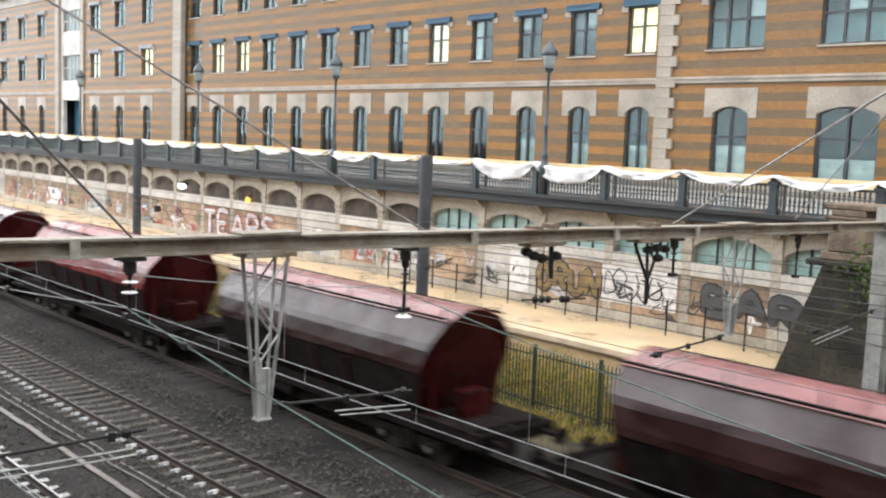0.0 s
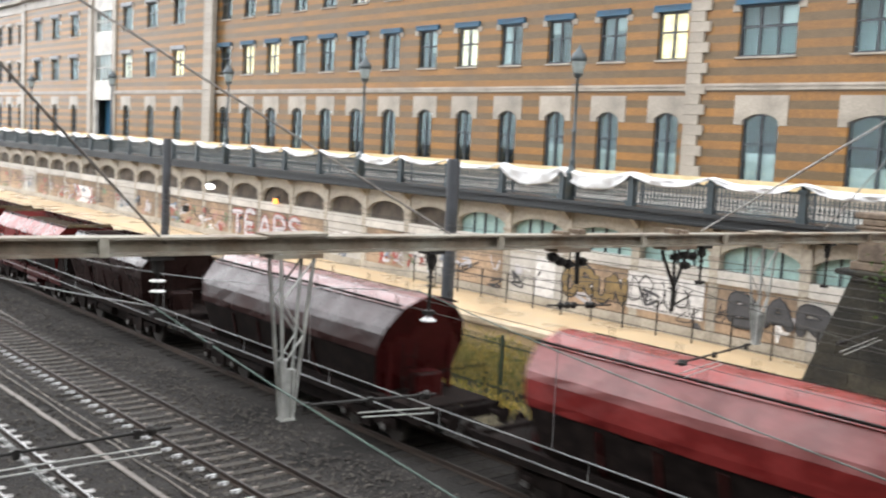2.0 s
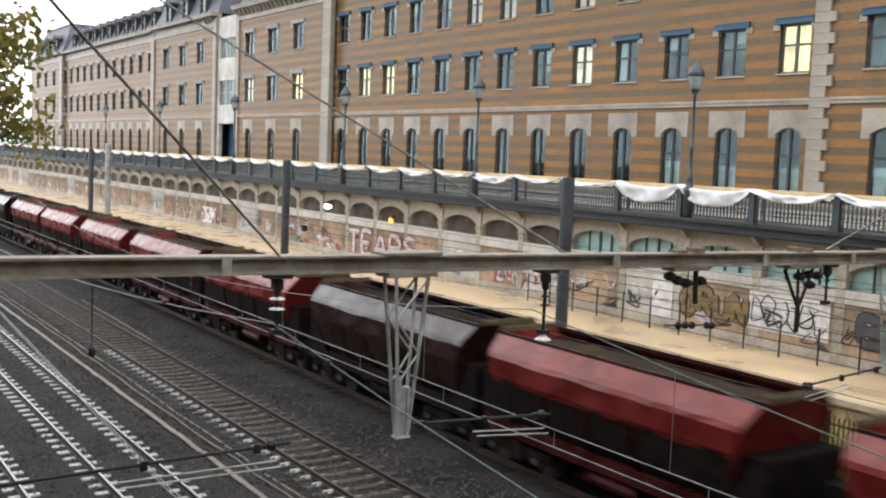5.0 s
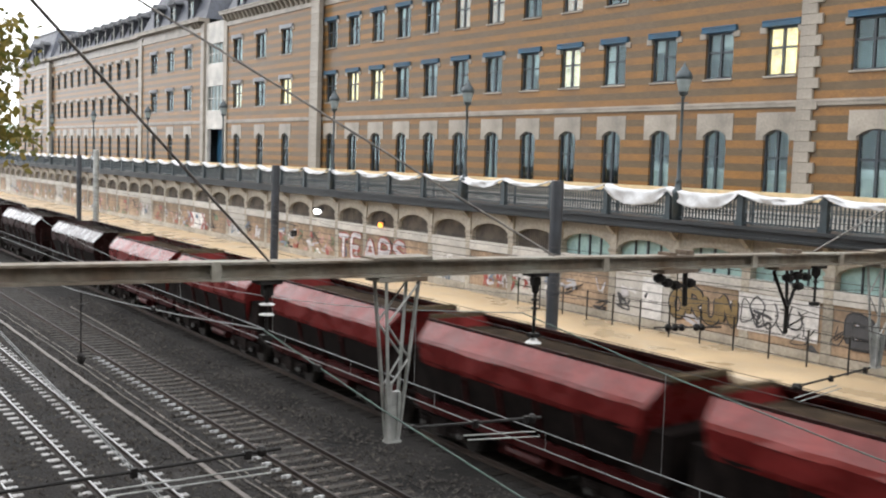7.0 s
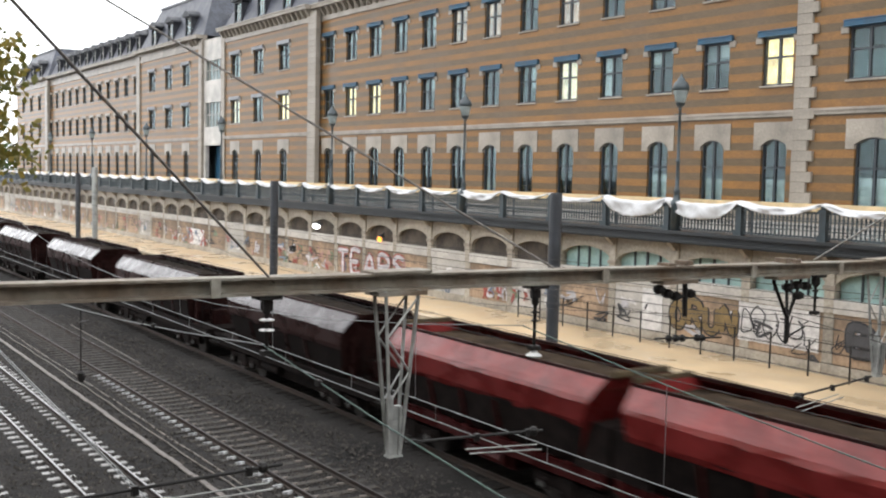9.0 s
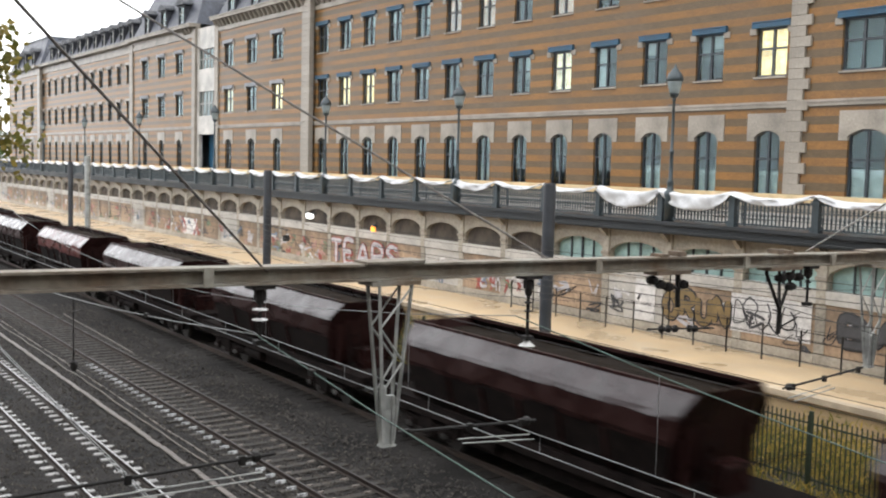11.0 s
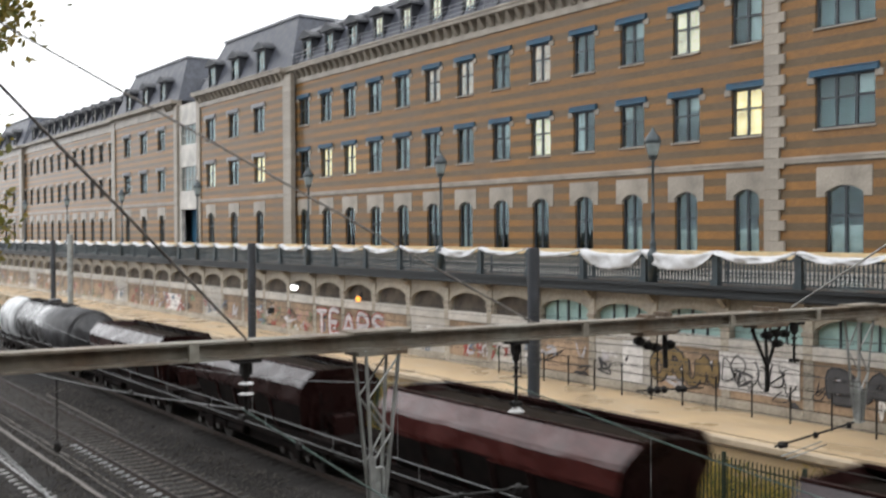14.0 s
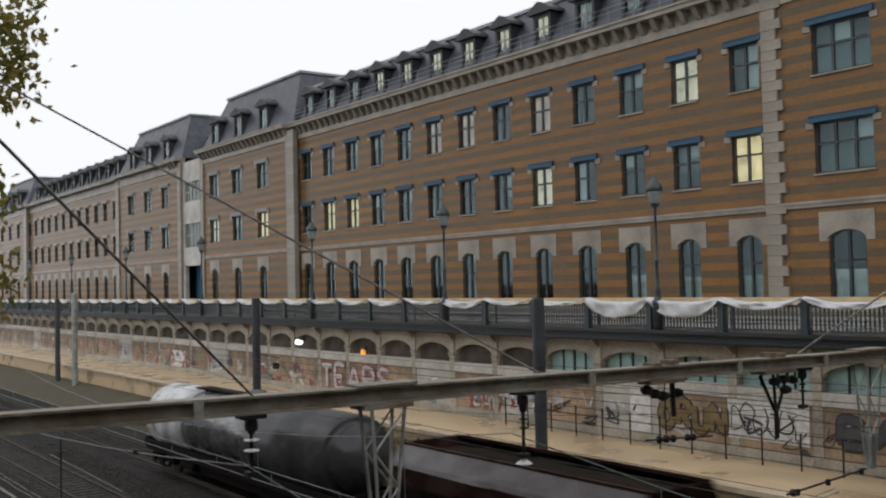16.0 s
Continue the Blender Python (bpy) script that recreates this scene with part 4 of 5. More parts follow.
def registration_arm(a, b, name="registration_arm"):
    ob = thing(name, a, "thin dark registration arm holding the contact wire", "registration arm", "registration arms")
    d = Vector(b) - Vector(a)
    part("tube", rods(((0, 0, 0), d, 0.018)), BLACK, ob)
    part("steady_arm", rods((d * 0.42 + Vector((0, 0, -0.14)), d * 0.95 + Vector((0.02, 0, -0.16)), 0.009), (d * 0.42 + Vector((0.08, 0, -0.17)), d * 0.95 + Vector((0.1, 0, -0.2)), 0.009)), GALV, ob)
    for f in (0.06, 0.5, 0.88):
        part("clip", boxed(d.x * f - 0.025, d.x * f + 0.025, d.y * f - 0.03, d.y * f + 0.03, d.z * f - 0.06, d.z * f + 0.03), BLACK, ob)
    part("insulator", lathe(bmesh.new(), [(0.03, -0.05), (0.055, -0.02), (0.055, 0.02), (0.03, 0.05)], tuple(d * 0.93), 10), BLACK, ob)
    return ob




def strain_rod(a, b):
    """A level rod with strings of black insulators, held by a drop wire."""
    ob = thing("strain_rod", a, "black insulator rod strung level under the portal", "insulator", "insulators under the portal")
    d = Vector(b) - Vector(a)
    part("tube", rods(((0, 0, 0), d, 0.012)), BLACK, ob)
    turn = d.to_track_quat("Z", "Y").to_matrix().to_4x4()
    for f in (0.2, 0.3, 0.4, 0.62, 0.7):
        bm = lathe(bmesh.new(), [(0.02, -0.035), (0.05, -0.015), (0.05, 0.015), (0.02, 0.035)], sides=10)
        bm.transform(Matrix.Translation(d * f) @ turn)
        part("insulator", bm, BLACK, ob)
    top = beam_z(a[1] + d.y * 0.3) - a[2]
    part("drop_wire", rods((d * 0.3, (0, d.y * 0.3, top), 0.008), sides=5), BLACK, ob)


strain_rod((PX, 9.6, 5.95), (PX, 10.9, 5.87))
registration_arm((PX, 5.8, 5.1), (PX, 7.75, 4.99))
registration_arm((PX, 1.4, 5.05), (PX, 4.35, 5.08))
registration_arm((PX, 14.5, 4.98), (PX, 12.5, 4.86))
registration_arm((PX, 20.0, 4.95), (PX, 17.3, 4.72))


# ---- wires ----
SPAN = 27.0


def line_wires(ys, ym, zc, za, zm, sag, r, mat, lo=-144.0, hi=18.0, droppers=True):
    """Contact wire, auxiliary wire and sagging messenger of one track; ys are the contact wire's sideways places at every other support, ym the messenger's."""
    def side(x):
        u = (PX - x) / SPAN
        k = math.floor(u)
        f = u - k
        return ys[k % 2] * (1 - f) + ys[(k + 1) % 2] * f
    xs = [PX + SPAN * k / 12 for k in range(-66, 13) if lo <= PX + SPAN * k / 12 <= hi]
    cable("contact_wire", [(x, side(x), zc) for x in xs], r, mat, "grey contact wire over the track", "wire", "overhead wires")
    cable("auxiliary_wire", [(x, side(x), za) for x in xs], r, mat, "grey auxiliary wire just above the contact wire", "wire", "overhead wires")
    def hang(x):
        u = ((x - PX) % SPAN) / SPAN
        return zm - (sag if x < PX else 0.94) * 4 * u * (1 - u)
    cable("messenger_wire", [(x, ym, hang(x)) for x in xs if x <= PX + 0.01], r, mat, "sagging grey messenger wire over the track", "wire", "overhead wires")
    cable("messenger_wire", [(x, ym, hang(x)) for x in xs if x >= PX - 0.01], r * 1.05, VERDIGRIS if droppers or r > 0.006 else mat, "sagging weathered messenger wire over the track", "wire", "overhead wires")
    if droppers:
        for k, x in enumerate(xs):
            if x > -60 and k % 2:
                cable("dropper", [(x, ym, hang(x)), (x, side(x), za)], 0.004, mat, "thin dropper between two overhead wires", "wire", "droppers")
            if x > -40:
                cable("dropper", [(x + 0.5, side(x + 0.5), za), (x + 0.5, side(x + 0.5), zc)], 0.005, mat, "thin dropper between two overhead wires", "wire", "droppers")


line_wires((3.12, 4.4), 4.13, 4.76, 4.8, 6.3, 0.62, 0.0065, WIRE, droppers=False)
line_wires((7.4, 7.46), 7.4, 4.764, 4.967, 6.27, 0.94, 0.0065, WIRE)
line_wires((12.2, 12.4), 12.3, 4.78, 4.98, 6.1, 0.9, 0.006, WIREDARK, droppers=False)
line_wires((17.0, 16.8), 16.9, 4.78, 4.98, 6.1, 0.9, 0.006, WIREDARK, droppers=False)
for x, z in ((-12.2, 6.05), (-7.83, 6.14)):
    clamp = thing("wire_clamp", (x, 4.13, z), "small dark clamp on the overhead wire", "clamp", "wire clamps")
    part("body", soft_box(-0.05, 0.05, -0.02, 0.02, -0.03, 0.03, 0.008), BLACK, clamp)
for y, z in ((13.4, 6.3), (13.9, 6.05), (15.3, 6.2), (18.4, 6.15), (19.0, 5.9)):
    cable("feeder_wire", sagging((-75, y, z + 0.2), (4, y, z - 0.1), 0.5, 16), 0.008, WIREDARK, "thin dark feeder wire", "wire", "overhead wires")


def beyond(a, b, f):
    return tuple(Vector(a) + (Vector(b) - Vector(a)) * f)


cable("stay_cable", [(PX, 4.25, 6.9), beyond((PX, 4.25, 6.9), (-7.0, 1.5, 9.0), 3.2)], 0.012, STAY, "thick dark stay cable rising from the portal beam", "cable", "stay cables")
cable("stay_cable", [(PX, 7.86, 6.92), beyond((PX, 7.86, 6.92), (-14.0, 3.0, 10.78), 1.6)], 0.0145, STAY, "thick dark stay cable rising from the portal beam", "cable", "stay cables")
cable("stay_rod", [(PX, 12.88, 6.87), beyond((PX, 12.88, 6.87), (-6.52, 10.6, 7.63), 2.4)], 0.011, PALEROD, "pale stay rod rising from the portal beam", "cable", "stay cables")
cable("stay_rod", [(PX, 16.55, 6.87), beyond((PX, 16.55, 6.87), (-7.0, 14.3, 8.0), 3.0)], 0.011, PALEROD, "pale stay rod rising from the portal beam", "cable", "stay cables")


def wire_weight(x, y):
    ob = thing("section_insulator", (x, y, 0), "dark rod with a weighted insulator hanging from the overhead wire", "insulator")
    part("rod", rods(((0, 0, 5.84), (0, 0, 4.9), 0.011)), BLACK, ob)
    part("weight", lathe(bmesh.new(), [(0.02, 0.16), (0.055, 0.13), (0.06, 0.04), (0.03, 0.0)], (0.02, 0, 4.75), 10), BLACK, ob)
    part("link", rods(((0.02, 0, 4.9), (0.1, 0.02, 4.84), 0.014)), BLACK, ob)
    part("cross_bar", rods(((-0.5, 0.25, 5.6), (0.2, -0.1, 5.68), 0.01)), BLACK, ob)


wire_weight(-15.5, 4.13)


# ---- dark poles, fence, abutment ----
def steel_pole(x, y, top, r, mat, label):
    ob = thing("steel_pole", (x, y, 0), label, "pole", "poles beside the platform")
    part("shaft", lathe(bmesh.new(), [(r, -0.3), (r, top - 0.1), (r * 0.93, top)], sides=16), mat, ob, smooth=False)
    part("collar", lathe(bmesh.new(), [(r * 1.12, 3.2), (r * 1.12, 3.34)], sides=16), mat, ob)
    part("bracket", boxed((-r - 0.35, -r, -0.04, 0.04, 4.2, 4.27)), mat, ob)
    return ob


PY = 24.6


def pole_arm(pole):
    part("arm", rods(((0.2, 0, 4.32), (2.9, 0, 4.22), 0.03), ((2.4, 0, 4.22), (2.4, 0, 3.95), 0.02)), BLACK, pole)
    part("loudspeaker", soft_box(2.25, 2.55, -0.16, 0.16, 3.62, 3.95, 0.05), BLACK, pole, "small dark loudspeaker box")


steel_pole(-1.146 * PY, PY, 7.42, 0.23, POLE, "thick dark steel pole beside the platform")
pole_arm(steel_pole(-2.124 * PY, PY, 7.44, 0.23, POLE, "thick dark steel pole with a level arm beside the platform"))
steel_pole(-3.783 * PY, PY, 7.42, 0.22, POLE, "thick dark steel pole beside the platform")
steel_pole(-3.567 * PY, PY, 7.95, 0.24, GALV, "pale galvanised steel pole beside the platform")
steel_pole(-6.1 * PY, PY, 7.42, 0.22, POLE, "thick dark steel pole beside the platform")

FENCE = material("dark_green_fence_paint", (0.035, 0.05, 0.03), 0.6, vary=0.2, scale=4)


def palisade(x0, x1, y):
    ob = thing("palisade_fence", (x0, y, 0), "dark green steel palisade fence beside the track", "fence")
    picket = mesh_of("picket", boxed(-0.014, 0.014, -0.014, 0.014, 0.1, 1.95), FENCE)
    post = mesh_of("post", boxed(-0.045, 0.045, -0.045, 0.045, -0.2, 2.05), FENCE)
    n = int((x1 - x0) / 0.135)
    rest = bmesh.new()
    for k in range(n):
        x = k * 0.135
        if x0 + x > -48 and x0 + x < -8:
            shared("picket", picket, ob, (x, 0, 0))
        else:
            box(rest, x - 0.014, x + 0.014, -0.014, 0.014, 0.1, 1.95)
    tagged(part("picket_run", rest, FENCE, ob), kind="stuff")
    x = 0.0
    while x < x1 - x0:
        shared("post", post, ob, (x, 0.05, 0))
        x += 2.5
    part("rail", boxed((0, x1 - x0, 0.014, 0.05, 1.72, 1.76)), FENCE, ob)
    part("rail", boxed((0, x1 - x0, 0.014, 0.05, 0.3, 0.34)), FENCE, ob)


palisade(-60, 0, 22.0)


def hand_rail(x0, x1):
    """Posts and thin rails along the foot of the wall."""
    ob = thing("guard_railing", (0, 29.3, PLATFORM), "dark post-and-wire guard railing along the platform wall", "railing")
    post = mesh_of("post", boxed(-0.022, 0.022, -0.022, 0.022, 0, 1.25), BLACK)
    x = x0
    while x <= x1:
        shared("post", post, ob, (x, 0, 0))
        x += 1.55
    for z in (0.2, 0.55, 0.9, 1.2):
        part("rail", rods(((x0, 0, z), (x1, 0, z), 0.014), sides=6), BLACK, ob)


hand_rail(-36, -12)


def abutment():
    """Battered stone corner of the bridge, with a small pillar on its moulded shoulder."""
    ob = thing("stone_abutment", (0, 27.4, 0), "soot-dark battered stone abutment with a brown capped pillar", "abutment")
    rng = random.Random(5)
    z = PLATFORM - 0.2
    while z < 4.85:
        f = (z - PLATFORM) / 3.4
        xs, right = -15.05 + 1.15 * f, -9.6
        first = True
        while xs < right - 0.1:
            w = min(rng.uniform(0.55, 1.0), right - xs)
            bm = soft_box(xs + 0.002, xs + w - 0.002, -0.4 + 0.3 * f + rng.uniform(-0.012, 0.012), 2.55, z + 0.001, z + 0.419, 0.008)
            for v in bm.verts:
                if first and v.co.x < xs + 0.1:
                    v.co.x += 1.15 / 3.4 * (v.co.z - z)
            first = False
            part("stone", bm, DARKSTONE, ob)
            xs += w
        z += 0.42
    part("shoulder", soft_box(-14.35, -9.6, -0.35, 2.55, 4.88, 5.05, 0.05), DARKSTONE, ob)
    for x0, x1, z0, z1 in ((-13.95, -12.45, 5.05, 5.3), (-13.75, -12.65, 5.3, 6.2), (-13.9, -12.5, 6.2, 6.32), (-13.7, -12.7, 6.32, 6.5), (-13.95, -12.45, 6.5, 6.68)):
        part("pillar_course", soft_box(x0, x1, -0.25 + 0.0 * z0, 1.1, z0, z1, 0.04), CAPSTONE, ob, "brown weathered pillar stone")
    return ob


abutment()

# ---- freight train ----
def paint(name, rgb, rough=0.36, coat=0.0):
    m = material(name, rgb, rough, metal=0.0, vary=0.28, scale=0.9, fine=7, bump=0.25, depth=0.02, wet=0.12, shine=0.25 if coat else 0.12)
    p = m.node_tree.nodes["Principled BSDF"]
    p.inputs["Coat Weight"].default_value, p.inputs["Coat Roughness"].default_value = coat, 0.12
    p.inputs["Coat IOR"].default_value = 1.36
    if coat:
        # the film of water lies in patches and runs
        n, l = m.node_tree.nodes, m.node_tree.links
        tc, runs = n.new("ShaderNodeTexCoord"), n.new("ShaderNodeTexNoise")
        runs.inputs["Scale"].default_value, runs.inputs["Detail"].default_value = 1.3, 5
        l.new(tc.outputs["Object"], runs.inputs["Vector"])
        for socket, lo, hi in (("Coat Weight", coat * 0.45, min(1.0, coat * 1.15)), ("Coat Roughness", 0.3, 0.08)):
            span = n.new("ShaderNodeMapRange")
            span.inputs["From Min"].default_value, span.inputs["From Max"].default_value = 0.38, 0.62
            span.inputs["To Min"].default_value, span.inputs["To Max"].default_value = lo, hi
            l.new(runs.outputs["Fac"], span.inputs["Value"])
            l.new(span.outputs["Result"], p.inputs[socket])
    return m


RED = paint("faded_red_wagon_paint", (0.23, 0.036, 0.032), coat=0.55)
# darker copy of RED: upright faces have their shade in the colour
REDSHADE = paint("shaded_red_wagon_paint", (0.15, 0.018, 0.017))
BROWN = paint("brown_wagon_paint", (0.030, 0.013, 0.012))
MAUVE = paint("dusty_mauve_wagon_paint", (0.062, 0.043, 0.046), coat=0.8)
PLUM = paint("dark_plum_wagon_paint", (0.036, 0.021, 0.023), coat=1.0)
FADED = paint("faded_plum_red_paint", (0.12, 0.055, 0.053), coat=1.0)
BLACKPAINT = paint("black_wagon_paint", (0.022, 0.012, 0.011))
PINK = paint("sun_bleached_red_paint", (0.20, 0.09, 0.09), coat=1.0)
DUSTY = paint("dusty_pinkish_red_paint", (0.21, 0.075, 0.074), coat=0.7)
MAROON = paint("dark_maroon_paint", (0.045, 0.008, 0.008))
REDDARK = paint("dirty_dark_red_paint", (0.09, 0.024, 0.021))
# grime taken down to near black, with the shade below the wagons included
UNDER = material("grimy_shaded_underframe", (0.017, 0.0125, 0.0115), 0.9, vary=0.5, scale=3, shine=0.08)
EARTH = material("yellow_brown_earth", (0.13, 0.09, 0.045), 0.95, vary=0.4, scale=3, fine=16, bump=1.0, depth=0.06)
BROWNLOAD = material("dark_brown_load", (0.05, 0.034, 0.022), 0.95, vary=0.4, scale=3, fine=16, bump=1.0, depth=0.08, shine=0.1)
# pale metal that carries the axle boxes' glints in its colour
AXLE = material("glint_pale_axle_cover", (0.16, 0.155, 0.15), 0.4, metal=0.3, vary=0.4, scale=6)
WHEEL = material("worn_wheel_steel", (0.05, 0.042, 0.037), 0.6, metal=0.4, vary=0.3, scale=4)
LOAD = material("brown_ore_load", (0.024, 0.017, 0.012), 0.95, vary=0.4, scale=3, fine=16, bump=1.0, depth=0.08, shine=0.1)
TANK = paint("dark_grey_tank_paint", (0.085, 0.085, 0.09), 0.3, coat=1.0)
PALE = paint("pale_grey_tank_end", (0.62, 0.63, 0.64), 0.4, coat=0.3)


CREST = 3.5


def slab(profile, x0, x1, lean=0.75):
    """A shell between profile points (y, z) drawn from x0 to x1; below the crest both ends lean inwards."""
    bm = bmesh.new()
    rows = []
    n = 14
    rng = random.Random(int(x0 * 10) + len(profile))
    for k in range(n + 1):
        u = k / n
        row = []
        for y, z in profile:
            cut = lean * max(0.0, CREST - z)
            dent = rng.uniform(-0.018, 0.018) if 0 < k < n else 0
            row.append(bm.verts.new((x0 + cut + (x1 - x0 - 2 * cut) * u, y + dent, z + dent * 0.5)))
        rows.append(row)
    for p, q in zip(rows, rows[1:]):
        for j in range(len(profile) - 1):
            bm.faces.new((p[j], q[j], q[j + 1], p[j + 1]))
    bmesh.ops.recalc_face_normals(bm, faces=bm.faces[:])
    bmesh.ops.solidify(bm, geom=bm.faces[:], thickness=0.03)
    return bm


def end_plate(shape, x, s, lean):
    """A wagon's end, leaning inwards below the crest."""
    bm = prism(bmesh.new(), shape, "x", min(x, x - s * 0.05), max(x, x - s * 0.05))
    for v in bm.verts:
        v.co.x -= s * lean * max(0.0, CREST - v.co.z)
    return bm


def bogie(parent, x):
    bg = part("bogie", boxed((x - 1.3, x + 1.3, -1.12, -0.98, 0.42, 0.72), (x - 1.3, x + 1.3, 0.98, 1.12, 0.42, 0.72), (x - 0.3, x + 0.3, -1.1, 1.1, 0.45, 0.9), (x - 0.25, x + 0.25, -1.2, -1.1, 0.3, 0.8)), UNDER, parent)
    for dx in (-0.9, 0.9):
        for s in (-0.75, 0.75):
            bm = bmesh.new()
            rod(bm, (x + dx, s - 0.065, 0.46), (x + dx, s + 0.065, 0.46), 0.46, 22)
            rod(bm, (x + dx, s - 0.11, 0.46), (x + dx, s - 0.06, 0.46), 0.16, 12)
            part("wheel", bm, WHEEL, bg)
        part("axle_box", soft_box(x + dx - 0.14, x + dx + 0.14, -1.24, -1.1, 0.32, 0.62, 0.03), UNDER, bg)
        part("axle_cover", rods(((x + dx, -1.28, 0.47), (x + dx, -1.235, 0.47), 0.08), sides=10), AXLE, bg, "axle cover, pale to show a glint")


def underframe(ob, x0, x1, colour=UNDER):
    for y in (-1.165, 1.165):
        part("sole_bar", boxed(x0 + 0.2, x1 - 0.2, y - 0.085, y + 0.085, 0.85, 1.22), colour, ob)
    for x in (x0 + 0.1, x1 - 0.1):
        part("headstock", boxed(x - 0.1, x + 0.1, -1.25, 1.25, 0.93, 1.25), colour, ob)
    # plain block for underfloor gear, added to darken the gap between the bogies
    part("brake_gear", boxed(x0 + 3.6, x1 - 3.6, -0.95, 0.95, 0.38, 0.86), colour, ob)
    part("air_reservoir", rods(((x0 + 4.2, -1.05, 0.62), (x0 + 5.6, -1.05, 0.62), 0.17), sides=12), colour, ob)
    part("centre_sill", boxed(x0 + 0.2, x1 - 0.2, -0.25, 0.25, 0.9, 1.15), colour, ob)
    for x, s in ((x0, -1), (x1, 1)):
        for y in (-0.875, 0.875):
            bm = rods(((x, y, 1.05), (x + s * 0.5, y, 1.05), 0.07), ((x + s * 0.5, y, 1.05), (x + s * 0.56, y, 1.05), 0.22), sides=14)
            part("buffer", bm, UNDER, ob)
        part("coupling", rods(((x, 0, 1.0), (x + s * 0.6, 0, 0.95), 0.05)), UNDER, ob)


def end_steps(ob, x, s, z1):
    part("end_ladder", rods(((x + s * 0.05, -0.9, 1.2), (x + s * 0.05, -0.9, z1), 0.02), ((x + s * 0.05, -0.5, 1.2), (x + s * 0.05, -0.5, z1), 0.02), *[((x + s * 0.05, -0.9, 1.45 + 0.3 * k), (x + s * 0.05, -0.5, 1.45 + 0.3 * k), 0.015) for k in range(int((z1 - 1.4) / 0.3))], sides=5), UNDER, ob)
    part("end_platform_rail", rods(((x + s * 0.9, -1.3, 1.2), (x + s * 0.9, -1.3, 2.1), 0.02), ((x + s * 0.9, 1.3, 1.2), (x + s * 0.9, 1.3, 2.1), 0.02), ((x + s * 0.9, -1.3, 2.1), (x + s * 0.9, 1.3, 2.1), 0.02), sides=5), UNDER, ob)


